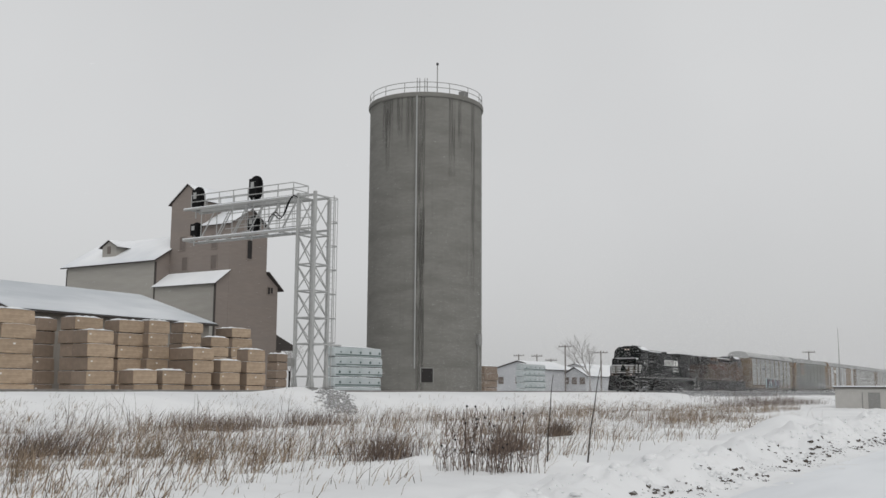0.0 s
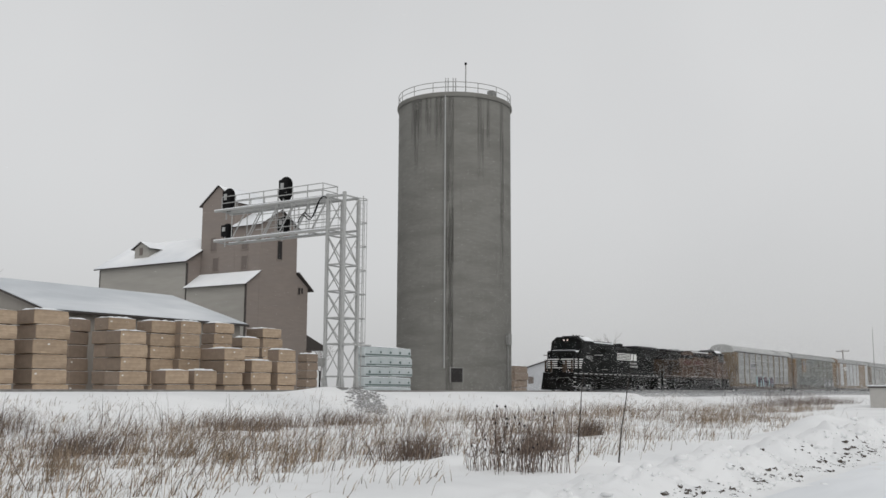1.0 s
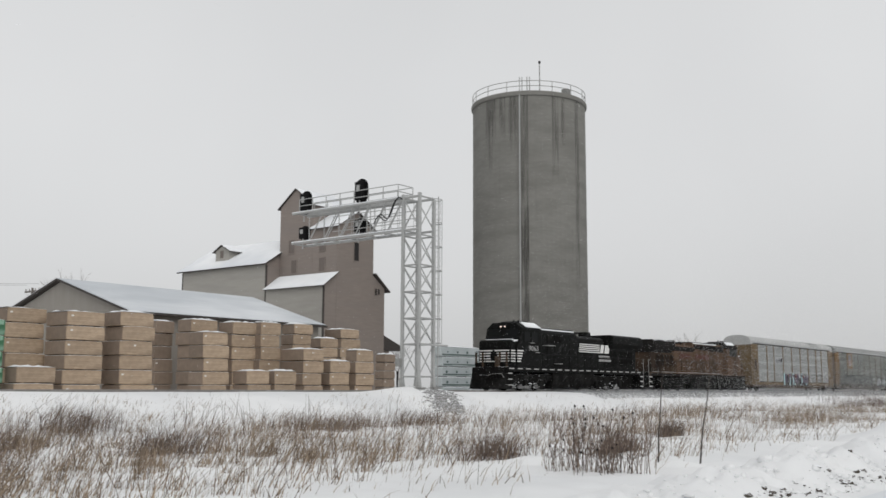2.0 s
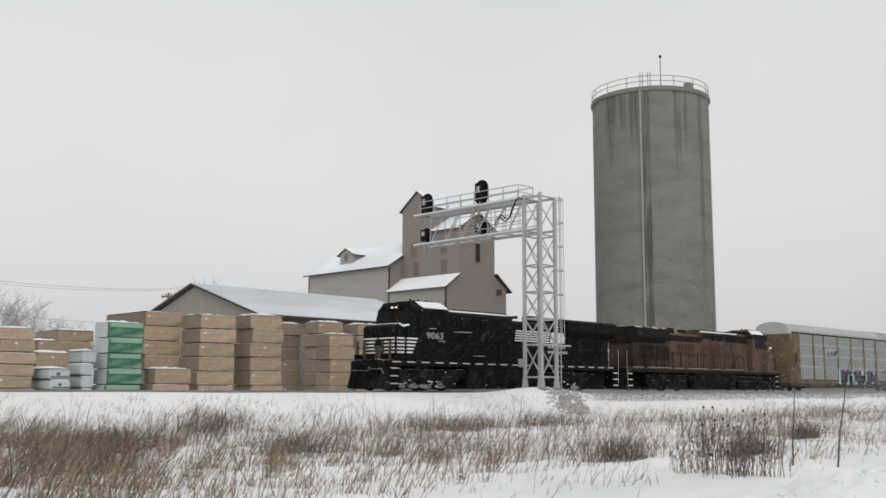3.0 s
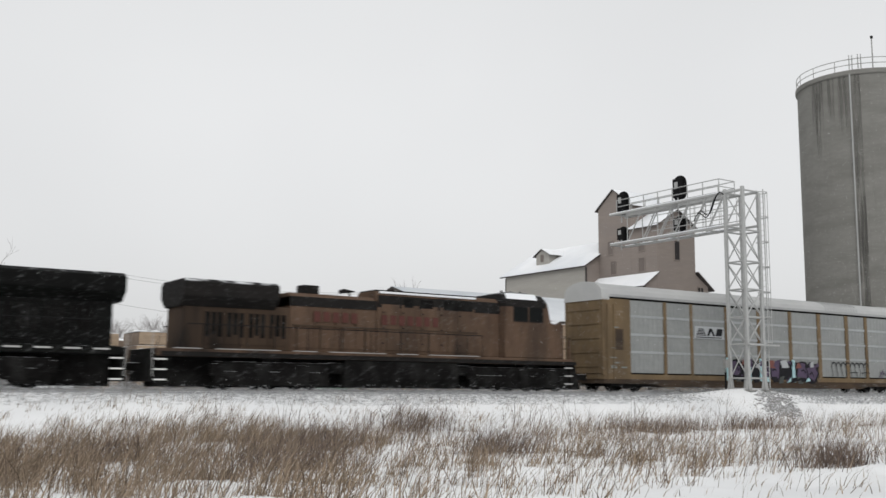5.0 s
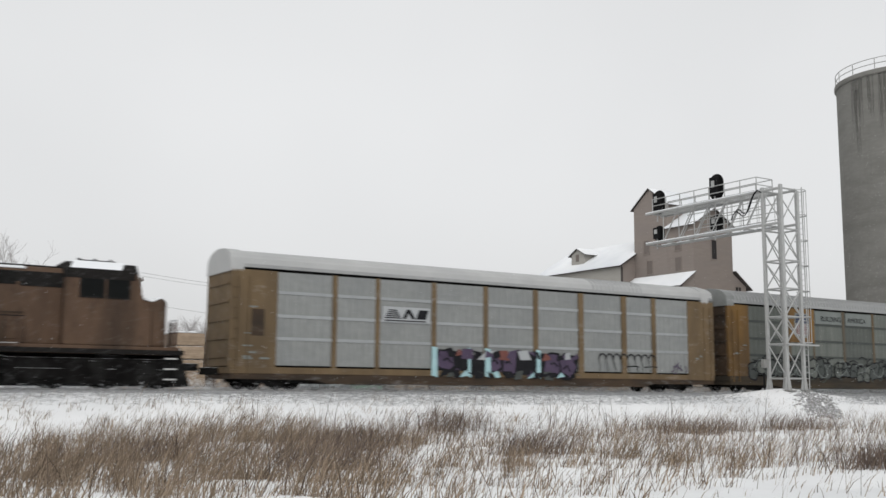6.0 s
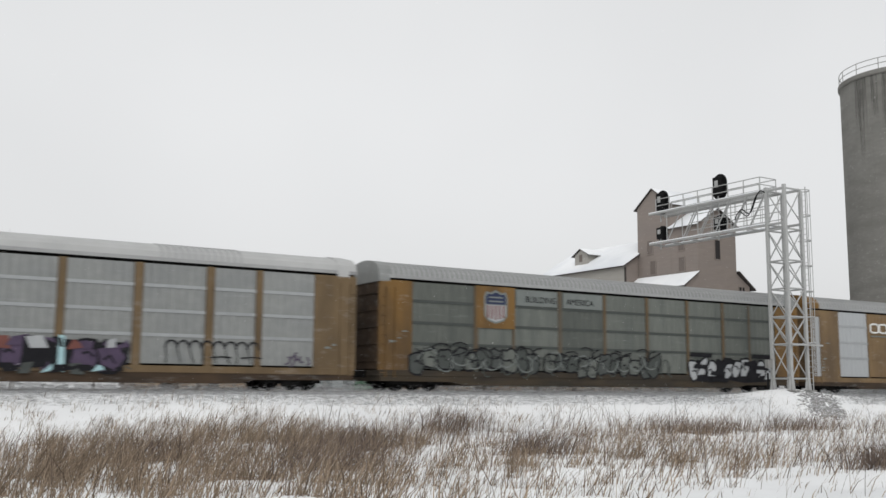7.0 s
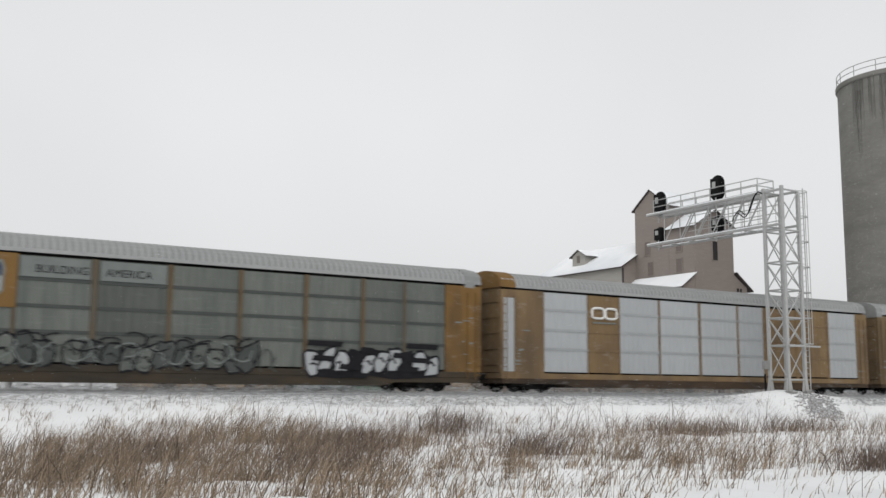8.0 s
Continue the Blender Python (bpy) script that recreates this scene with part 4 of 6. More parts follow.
def locomotive(name, label, body, upper, flip, first):
    """A six-axle hood unit, front at x = 0, standing on the rail heads."""
    L = 23.4
    t = thing(name, pose(first, TRACK_1, RAIL_TOP), label, "locomotive", "locomotives")
    # the reversed unit has a longer cab end
    X = (lambda x: L - (x - 1.2 if x < 7.0 else x)) if flip else (lambda x: x)

    def bx(s, x0, x1, y0, y1, z0, z1):
        a, b = sorted((X(x0), X(x1)))
        return s.box(a, b, y0, y1, z0, z1)

    def prof(pts):
        return [(X(p[0]), p[1]) for p in pts]
    part("underframe", bx(Shape(), 2.5, 22.8, -1.5, 1.5, 1.32, 1.62), body, t, bevel=0.03)
    part("under_equipment", bx(Shape(), 2.5, 22.6, -0.6, 0.6, 0.10, 1.34), GRIME, t, "dark traction gear below the deck")
    for c0, c1 in ((7.6, 8.35), (14.45, 15.1)):
        for sy in (-1.15, 1.15):
            part("air_reservoir", Shape().tube((X(c0), sy, 0.95), (X(c1), sy, 0.95), 0.25, n=12), GRIME, t)
    part("fuel_tank", Shape().prism([(-1.45, 1.3), (1.45, 1.3), (1.45, 0.5), (1.25, 0.12), (-1.25, 0.12), (-1.45, 0.5)], "x", X(8.4), X(14.4)), GRIME, t)
    for sy in (-1.3, -0.72, 0.72, 1.3):
        part("end_post", bx(Shape(), 2.58, 2.66, sy - 0.07, sy + 0.07, 1.62, 2.62), SILL_RUST if not flip else body, t, "grimy end railing post", 0.01)
    # snow along the walkway, the hood edges and the deck
    for sy in (-1.42, 1.42) if flip else ():
        for k in range(9):
            a = 7.2 + 1.72 * k
            part("walkway_snow", bx(Shape(), a, a + (1.1 if k % 3 else 1.7), sy - 0.07, sy + 0.07, 1.62, 1.65), DULL_WHITE, t, "thin snow along the walkway", 0.01)
    part("hood_snow", bx(Shape(), 7.0, 12.4, -0.93, -0.70, 4.40, 4.50), ROOF_SNOW, t, "snow along the hood edge", 0.03)
    part("front_rail", Shape().path([(X(2.62), -1.35, 1.62), (X(2.62), -1.35, 2.7), (X(2.62), -0.5, 2.7), (X(2.62), -0.5, 1.62)], 0.022, 5).path([(X(2.62), 1.35, 1.62), (X(2.62), 1.35, 2.7), (X(2.62), 0.5, 2.7), (X(2.62), 0.5, 1.62)], 0.022, 5), GRIME, t)
    for cx in (5.0, 17.7):
        truck = part("truck", bx(bx(bx(Shape(), cx - 2.6, cx + 2.6, -1.27, -1.02, 0.16, 1.15), cx - 2.6, cx + 2.6, 1.02, 1.27, 0.16, 1.15), cx - 0.5, cx + 0.5, -1.2, 1.2, 0.8, 1.3), GRIME, t, "grimy six-wheel truck", 0.04)
        for d in (-1.95, 0, 1.95):
            wheelset(truck, X(cx + d), 0.53)
            part("axle_box", bx(Shape(), cx + d - 0.25, cx + d + 0.25, -1.34, -1.2, 0.35, 0.75), GRIME, truck, bevel=0.03)
            part("spring", bx(Shape(), cx + d + 0.5, cx + d + 0.85, -1.32, -1.2, 0.55, 1.05), GRIME, truck, bevel=0.03)
    part("pilot", Shape().prism([(X(2.0), 0.12), (X(2.6), 0.08), (X(2.75), 1.62), (X(2.45), 1.62)], "y", -1.45, 1.45), GRIME, t, "snow-caked pilot plough", 0.03)
    part("rear_pilot", bx(Shape(), 22.8, 23.0, -1.4, 1.4, 0.3, 1.6), GRIME, t, bevel=0.03)
    for c0, c1 in ((1.25, 1.9), (22.95, 23.7)):
        part("coupler", bx(Shape(), c0, c1, -0.15, 0.15, 0.75, 1.05), GRIME, t, bevel=0.04)
    # wide safety nose and cab
    nose = part("nose", Shape().prism(prof([(3.0, 1.62), (4.2, 1.62), (4.2, 3.42), (3.95, 3.44), (3.55, 3.36), (3.2, 3.54), (3.0, 3.40)]), "y", -1.35, 1.35), body, t, "", 0.08)
    part("nose_snow", Shape().prism(prof([(3.16, 3.55), (3.55, 3.37), (3.95, 3.45), (4.02, 3.56), (3.75, 3.50), (3.55, 3.46), (3.3, 3.58)]), "y", -1.34, 0.9), ROOF_SNOW, nose, "snow lying in the dip of the nose", 0.02)
    cab = part("cab", Shape().prism(prof([(3.62, 1.62), (6.85, 1.62), (6.85, 4.40), (4.19, 4.40), (3.95, 3.4), (3.62, 3.0)]), "y", -1.5, 1.5), body, t, "", 0.06)
    part("cab_roof", Shape().prism([(-1.49, 4.38), (1.49, 4.38), (0.98, 4.80), (-0.98, 4.80)], "x", X(4.16), X(6.83)), upper, cab, "sloping cab roof", 0.05)
    # the cab roof slopes down to the sides and carries a slab of snow on each slope
    for sy in (-1, 1):
        low, high = [(X(x), sy * (1.47 + o), 4.43 + o) for o in (0, 0.05) for x in (4.85, 6.75)], [(X(x), sy * (1.02 + o), 4.79 + o) for o in (0, 0.05) for x in (4.65, 6.55)]
        slope = Shape().add(low + high, [(0, 1, 3, 2), (4, 5, 7, 6), (0, 1, 5, 4), (2, 3, 7, 6), (0, 2, 6, 4), (1, 3, 7, 5)])
        part("cab_snow", slope, ROOF_SNOW, cab, "snow on the cab roof", 0.02)
    part("roof_hatch", bx(Shape(), 4.9, 6.3, -0.8, 0.8, 4.74, 4.92), upper, cab, bevel=0.06)
    for k in range(3):
        part("antenna", Shape().tube((X(5.0 + 0.6 * k), -0.3, 4.9), (X(5.0 + 0.6 * k), -0.3, 5.02), 0.07, 0.05, 8), upper, cab)
    for sy in (-1, 1):
        for x0, x1 in ((4.55, 5.3), (5.5, 6.3)):
            w = part("window", bx(Shape(), x0, x1, sy * 1.505 - 0.012, sy * 1.505 + 0.012, 3.45, 4.12), GLASS_DARK, cab)
            part("frame", bx(bx(bx(bx(Shape(), x0 - 0.06, x1 + 0.06, sy * 1.51 - 0.015, sy * 1.51 + 0.015, 3.39, 3.45), x0 - 0.06, x1 + 0.06, sy * 1.51 - 0.015, sy * 1.51 + 0.015, 4.12, 4.18), x0 - 0.06, x0, sy * 1.51 - 0.015, sy * 1.51 + 0.015, 3.45, 4.12), x1, x1 + 0.06, sy * 1.51 - 0.015, sy * 1.51 + 0.015, 3.45, 4.12), upper, w)
        part("windshield", Shape().prism(prof([(3.965, 3.55), (3.99, 3.55), (4.175, 4.32), (4.15, 4.32)]), "y", sy * 0.72 - 0.5, sy * 0.72 + 0.5), GLASS_DARK, cab)
    # long hood: electrical locker, engine room, flared radiator
    part("locker_hood", Shape().prism([(-1.05, 1.62), (1.05, 1.62), (1.05, 4.25), (0.75, 4.52), (-0.75, 4.52), (-1.05, 4.25)], "x", X(6.86), X(12.6)), body, t, "", 0.05)
    hood = part("engine_hood", Shape().prism([(-1.0, 1.62), (1.0, 1.62), (1.0, 4.0), (0.7, 4.2), (-0.7, 4.2), (-1.0, 4.0)], "x", X(12.6), X(16.9)), body, t, "", 0.05)
    part("radiator_hood", bx(Shape(), 16.9, 21.6 if flip else 22.5, -0.98, 0.98, 1.62, 3.5), SOOTY_ORANGE if flip else body, t, "", 0.05)
    part("radiator_wing", Shape().prism([(-1.0, 3.35), (1.0, 3.35), (1.5, 3.75), (1.5, 4.32), (1.2, 4.47), (-1.2, 4.47), (-1.5, 4.32), (-1.5, 3.75)], "x", X(17.6), X(21.75 if flip else 22.85)), upper, t, "flared radiator housing", 0.06)
    part("hood_top", bx(Shape(), 6.9, 12.55, -0.7, 0.7, 4.52, 4.58), upper, t)
    part("exhaust_stack", bx(Shape(), 15.2, 16.0, -0.35, 0.35, 4.2, 4.62), upper, t, bevel=0.04)
    horn = part("horn", Shape().tube((X(13.6), -0.2, 4.2), (X(13.6), -0.2, 4.42), 0.05), upper, t)
    for k in range(3):
        part("horn_bell", Shape().tube((X(13.4), -0.3 + 0.2 * k, 4.46), (X(13.95), -0.3 + 0.2 * k, 4.46), 0.03, 0.10, 8), upper, horn)
    # doors and louvres along the hood
    for k in range(5):
        x = 7.2 + k * 1.06
        d = part("hood_door", bx(Shape(), x, x + 0.95, -1.075, -1.045, 1.8, 3.9), body, t, bevel=0.01)
        for q in range(3):
            part("latch", bx(Shape(), x + 0.82, x + 0.9, -1.095, -1.075, 2.1 + q * 0.7, 2.16 + q * 0.7), upper, d)
    for k in range(4):
        x = 12.75 + k * 1.03
        part("hood_door", bx(Shape(), x, x + 0.93, -1.025, -0.995, 1.8, 3.0 if not flip else 3.3), body, t, bevel=0.01)
    for k in range(4 if flip else 5):
        x = 17.05 + k * 0.95
        g = part("radiator_grille", bx(Shape(), x, x + 0.85, -1.015, -0.985, 1.85, 3.3), SOOTY_ORANGE if flip else body, t)
        for q in range(3):
            part("louvre_slot", bx(Shape(), x + 0.06 + 0.27 * q, x + 0.24 + 0.27 * q, -1.030, -1.012, 2.15 + 0.1 * (q % 2), 3.16), GRIME, g, "dark upright slot")
            part("louvre", bx(Shape(), x + 0.25 + 0.27 * q, x + 0.31 + 0.27 * q, -1.045, -1.012, 1.95, 3.2), SOOTY_ORANGE if flip else body, g)
    # walkway railings on both sides, steps and stanchions
    for sy in (-1.46, 1.46):
        part("handrail", Shape().path([(X(7.0), sy, 1.62), (X(7.0), sy, 2.62), (X(21.6), sy, 2.62), (X(21.9), sy, 1.62)], 0.02, 5), BLACK, t)
        for k in range(9):
            x = 8.5 + 1.55 * k
            part("stanchion", Shape().tube((X(x), sy, 1.6), (X(x), sy, 2.62), 0.018, n=5), BLACK, t)
        for xs in (2.55, 22.35):
            for z in (0.35, 0.75, 1.15):
                part("step", bx(Shape(), xs, xs + 0.5, sy - 0.02, sy + 0.02, z, z + 0.06), DULL_WHITE if xs < 10 else WHITE, t, "dull white step edge")
            part("grab_rail", Shape().path([(X(xs + 0.55), sy, 0.5), (X(xs + 0.6), sy, 1.7), (X(xs + 0.6), sy, 2.7)], 0.014, 5), GRIME if xs < 10 else DULL_WHITE, t)
    return t, X, bx, cab, nose


def lead_locomotive(first):
    t, X, bx, cab, nose = locomotive("locomotive", "black diesel locomotive with white nose stripes, caked with snow", LOCO_BLACK, LOCO_BLACK, False, first)
    for k in range(5):
        z = 1.98 + k * 0.185
        s = Shape().box(3.08, 3.6, -1.368, -1.35, z, z + 0.085).box(3.08, 3.6, 1.35, 1.368, z, z + 0.085).box(2.98, 3.0, -1.25, 1.25, z, z + 0.085)
        s.prism([(3.64, z), (4.02 + 0.09 * k, z), (4.08 + 0.09 * k, z + 0.085), (3.64, z + 0.085)], "y", -1.518, -1.502)
        part("nose_stripe", s, WHITE, nose, "white nose stripe")
    part("nose_emblem", Shape().prism([(-0.3, 2.05), (0.25, 2.05), (0.35, 2.5), (0.05, 2.85), (-0.2, 2.6)], "x", 2.95, 2.975), LOCO_BLACK, nose, "dark emblem shape on the nose")
    letters("road_number", "9063", 0.50, NUMBER, cab, Matrix.Translation((5.75, -1.506, 2.80)) @ pose(0, 0, 0, 90, 0, 0) @ Matrix.Diagonal((1.32, 1, 1, 1)), "white road number on the cab side")
    for x0, x1, z in ((5.3, 5.8, 3.34), (6.0, 6.5, 2.68), (7.6, 8.6, 3.25), (9.2, 9.7, 1.95)):
        part("snow_ledge", Shape().box(x0, x1, -1.56, -1.49 if x0 < 6.8 else -1.05, z, z + 0.026), DULL_WHITE, t, "thin line of snow on a ledge")
    for x in (8.25, 8.75, 9.3, 9.85):
        part("step_rung", Shape().box(x, x + 0.4, -1.12, -1.06, 3.5, 4.05), GRIME, t, "dark recessed hood grille", 0.02)
    for k in range(5):
        part("side_stripe", Shape().box(12.92 + 0.03 * k, 16.2, -1.045, -1.027, 2.96 + k * 0.145, 3.035 + k * 0.145), WHITE, t, "white stripe of the side emblem")
    mark = Shape().prism([(16.25, 2.96), (16.75, 2.96), (16.95, 3.62), (16.45, 3.62)], "y", -1.045, -1.027)
    mark.prism([(16.92, 2.96), (17.65, 2.96), (17.8, 3.62), (17.1, 3.62)], "y", -1.065, -1.05)
    part("side_emblem", mark, WHITE, t, "white block emblem on the hood")
    for z, x0, x1 in ((2.60, 16.0, 17.6), (2.30, 16.0, 18.0)):
        for c in np.arange(x0, x1, 0.2):
            part("caption_bar", Shape().box(c, c + 0.14, -1.075, -1.06, z, z + 0.17), DULL_WHITE, t)
    for k in range(19):
        x = 2.62 + k * 1.06
        part("sill_stripe", Shape().box(x, x + 0.6, -1.518, -1.5, 1.48, 1.545), DULL_WHITE, t, "white reflective dash")
    for sy in (-0.17, 0.17):
        part("headlight", Shape().tube((4.03, sy, 4.50), (4.10, sy, 4.50), 0.055, n=12), HEADLIGHT, cab, "lit headlight")
    part("headlight_case", Shape().box(4.09, 4.5, -0.4, 0.4, 4.36, 4.66), LOCO_BLACK, cab, bevel=0.03)
    for sy in (-1.05, 1.05):
        part("ditch_light", Shape().tube((2.50, sy, 1.78), (2.56, sy, 1.78), 0.05, n=12), HEADLIGHT, t, "lit ditch light")
        part("ditch_case", Shape().box(2.56, 2.78, sy - 0.13, sy + 0.13, 1.62, 1.92).box(2.30, 2.57, sy - 0.13, sy - 0.10, 1.64, 1.9).box(2.30, 2.57, sy + 0.10, sy + 0.13, 1.64, 1.9).box(2.30, 2.57, sy - 0.13, sy + 0.13, 1.88, 1.91), LOCO_BLACK, t, "hooded ditch light case")
    # end platform gear: hoses, lever and end plate
    part("end_plate", Shape().prism([(-1.35, 0.75), (1.35, 0.75), (1.35, 1.55), (1.1, 1.62), (-1.1, 1.62), (-1.35, 1.55)], "x", 2.18, 2.26), GRIME, t, "dark end plate", 0.02)
    for sy in (-0.85, -0.62, -0.4, 0.4, 0.62, 0.85):
        part("air_hose", Shape().path([(2.2, sy, 1.25), (2.02, sy, 1.1), (1.94, sy, 0.8), (2.02, sy * 0.96, 0.5), (2.12, sy * 0.9, 0.42)], 0.028, 6), GRIME, t)
    part("uncoupling_lever", Shape().path([(2.1, -1.4, 0.9), (2.1, -1.2, 1.15), (2.08, -0.3, 1.12), (2.0, -0.1, 1.0)], 0.02, 5), GALV_DARK, t)
    part("hand_brake", Shape().box(2.22, 2.42, -0.95, -0.55, 1.62, 2.35), SILL_RUST, t, "rusty box on the front platform", 0.04)
    lumps = Shape()
    g = random.Random(4)
    for cx, w, h in ((3.5, 0.3, 0.22), (4.35, 0.45, 0.34), (5.2, 0.5, 0.30), (6.3, 0.45, 0.36), (16.6, 0.4, 0.28), (18.4, 0.5, 0.3)):
        edge = [(cx + w * math.cos(a) * g.uniform(0.6, 1.15), 0.24 + h * 0.5 * math.sin(a) * g.uniform(0.5, 1.2)) for a in np.linspace(0, 2 * math.pi, 13, endpoint=False)]
        part("packed_snow", Shape().prism(edge, "y", -1.305, -1.28), PACKED, t, "dirty snow packed on the truck")
    for k in range(70):
        if k % 4 == 0:
            x, y, z = g.uniform(2.0, 2.55), g.uniform(-1.45, 1.45), g.choice((0.45, 0.8, 1.2, 1.62)) + g.gauss(0, 0.06)
        else:
            c = g.choice((3.3, 4.4, 5.6, 6.7, 16.3, 18.2))
            x, y, z = g.gauss(c, 0.4), -1.30 + g.uniform(-0.05, 0.04), g.choice((0.22, 0.38, 0.5, 1.15)) + g.gauss(0, 0.07)
        k0 = len(lumps.v)
        lump(lumps, 0, 0, 0, 0.012 + 0.035 * g.random() ** 2, g)
        lumps.v[k0:] = [(x + p[0] * 2.6, y + p[1] * 0.7, z + p[2] * 1.1) for p in lumps.v[k0:]]
    tagged(part("snow_lumps", lumps, ROOF_SNOW, t, "snow packed on pilot and trucks"), kind="stuff")
    return t


def trailing_locomotive(first):
    t, X, bx, cab, nose = locomotive("locomotive", "weathered orange and grey diesel locomotive running backwards", LOCO_ORANGE, LOCO_GREY, True, first)
    part("roof_band", bx(Shape(), 6.87, 12.58, -1.07, 1.07, 3.75, 4.3), LOCO_GREY, t, "sooty grey upper band")
    part("roof_band", bx(Shape(), 12.6, 16.9, -1.03, 1.03, 3.6, 4.02), LOCO_GREY, t)
    part("roof_band", bx(Shape(), 4.5, 6.8, -1.512, -1.5, 4.2, 4.5), LOCO_GREY, t)
    part("grey_sill", bx(Shape(), 2.3, 22.6, -1.512, -1.5, 1.32, 1.5), LOCO_GREY, t)
    for k in range(11):
        x = 7.6 + 1.12 * k
        part("door_seam", bx(Shape(), x, x + 0.045, -1.098, -1.07 if x < 12.4 else -1.02, 1.75, 2.75), SILL_RUST, t, "dark upright door seam")
    part("belt_line", bx(Shape(), 7.0, 16.8, -1.10, -1.07, 2.74, 2.79), SILL_RUST, t, "dark belt line")
    for x0, x1, z0, z1 in ((7.3, 9.0, 3.78, 4.25), (9.6, 10.3, 3.8, 4.2), (10.7, 11.2, 3.8, 4.2)):
        part("vent_opening", bx(Shape(), x0, x1, -1.085, -1.07, z0, z1), GRIME, t, "dark vent opening")
    part("sill_line", bx(Shape(), 7.2, 21.5, -1.53, -1.512, 1.52, 1.60), LOCO_ORANGE, t, "orange deck edge")
    part("cab_top", bx(Shape(), 4.3, 6.86, -1.515, 1.515, 4.12, 4.43), LOCO_GREY, t, "sooty grey cab top", 0.03)
    for word in ((7.6, 5), (11.0, 7)):
        for k in range(word[1]):
            x = word[0] + k * 0.46
            part("lettering_bar", Shape().box(x, x + 0.3, -1.115, -1.10, 2.95 + 0.02 * (k % 2), 3.4), LETTER_RED, t, "faded red lettering block")
    return t


def spray(parent, x0, x1, z0, z1, y, colours, seed, count):
    """Painted scrawls on the car side: slanted blocks and wedges, not letters."""
    g = random.Random(seed)
    step = (x1 - x0) / count
    for k in range(count):
        c = x0 + step * (k + 0.5)
        w, lean = step * g.uniform(0.35, 0.85), step * g.uniform(-0.9, 0.9)
        b, e = z0 + (z1 - z0) * g.uniform(0, 0.25), z1 - (z1 - z0) * g.uniform(0, 0.25)
        if g.random() < 0.3:
            pts = [(c - w, b), (c + w, b + 0.1), (c + lean, (b + e) / 2 + 0.15)]
        elif g.random() < 0.3:
            pts = [(c - w + lean, e), (c + w + lean, e - 0.08), (c + w * 0.6, (b + e) / 2 - 0.05), (c - w * 0.3, (b + e) / 2 + 0.05)]
        else:
            pts = [(c - w, b), (c + w * 0.8, b + g.uniform(-0.05, 0.1)), (c + w + lean, e), (c - w * 0.7 + lean, e - g.uniform(0, 0.12))]
        part("painted_patch", Shape().prism(pts, "y", y - 0.004 - 0.003 * (k % 4), y - 0.001), colours[k % len(colours)], parent)


def ribbon(pts, y, w):
    """A flat band of paint along a line on the car side."""
    s, n = Shape(), len(pts)
    for i, (x, z) in enumerate(pts):
        a, b = pts[max(i - 1, 0)], pts[min(i + 1, n - 1)]
        dx, dz = b[0] - a[0], b[1] - a[1]
        d = math.hypot(dx, dz) or 1.0
        q = w * (0.65 + 0.5 * math.sin(i * 1.9 + x) ** 2)
        s.v += [(x - dz / d * q, y, z + dx / d * q), (x + dz / d * q, y, z - dx / d * q)]
    s.f = [(2 * i, 2 * i + 1, 2 * i + 3, 2 * i + 2) for i in range(n - 1)]
    return s


def strokes(parent, x0, x1, z0, z1, y, material, seed, count):
    """A scrawled outline of looping strokes."""
    g = random.Random(seed)
    for k in range(count):
        c, w = x0 + (x1 - x0) * (k + 0.5) / count, (x1 - x0) / count * 0.5
        a0, a1 = g.uniform(0, 6.3), g.uniform(2.2, 5.0) * g.choice((-1, 1))
        hz, zm = (z1 - z0) / 2 * g.uniform(0.5, 1.0), (z0 + z1) / 2 + g.uniform(-0.15, 0.15)
        slant = g.uniform(-0.3, 0.5)
        pts = [(c + w * g.uniform(0.85, 1.15) * math.cos(a) + slant * hz * math.sin(a), zm + hz * math.sin(a)) for a in np.linspace(a0, a0 + a1, 11)]
        part("painted_stroke", ribbon(pts, y, 0.032), material, parent)


def bubbles(parent, x0, x1, z0, z1, y, fills, outline, seed, count, rim=0.05):
    """Swelling rounded forms, each filled and ringed by a thick painted outline."""
    g = random.Random(seed)
    step = (x1 - x0) / count
    for k in range(count):
        cx, cz = x0 + step * (k + 0.5), (z0 + z1) / 2 + g.uniform(-0.14, 0.14)
        rx, rz, lean = step * g.uniform(0.5, 0.68), (z1 - z0) / 2 * g.uniform(0.62, 1.05), g.uniform(-0.15, 0.4)
        pts = []
        for i in range(14):
            a, q = 2 * math.pi * i / 14, g.uniform(0.78, 1.12)
            dz = rz * q * math.copysign(abs(math.sin(a)) ** 0.7, math.sin(a))
            pts.append((cx + rx * q * math.copysign(abs(math.cos(a)) ** 0.7, math.cos(a)) + lean * dz, cz + dz))
        yy = y - 0.010 * (k % 3)
        part("painted_patch", Shape().prism(pts, "y", yy - 0.004, yy), fills[k % len(fills)], parent)
        part("painted_outline", ribbon(pts + pts[:1], yy - 0.006, rim), outline, parent)
        hx, hz = cx + rx * g.uniform(-0.2, 0.2), cz + rz * g.uniform(-0.2, 0.25)
        part("painted_stroke", ribbon([(hx - rx * 0.4, hz), (hx, hz + rz * g.uniform(0.1, 0.3)), (hx + rx * 0.35, hz - rz * g.uniform(0.0, 0.3))], yy - 0.008, rim * 0.9), outline, parent)


CAR_L, PITCH = 28.2, 28.75


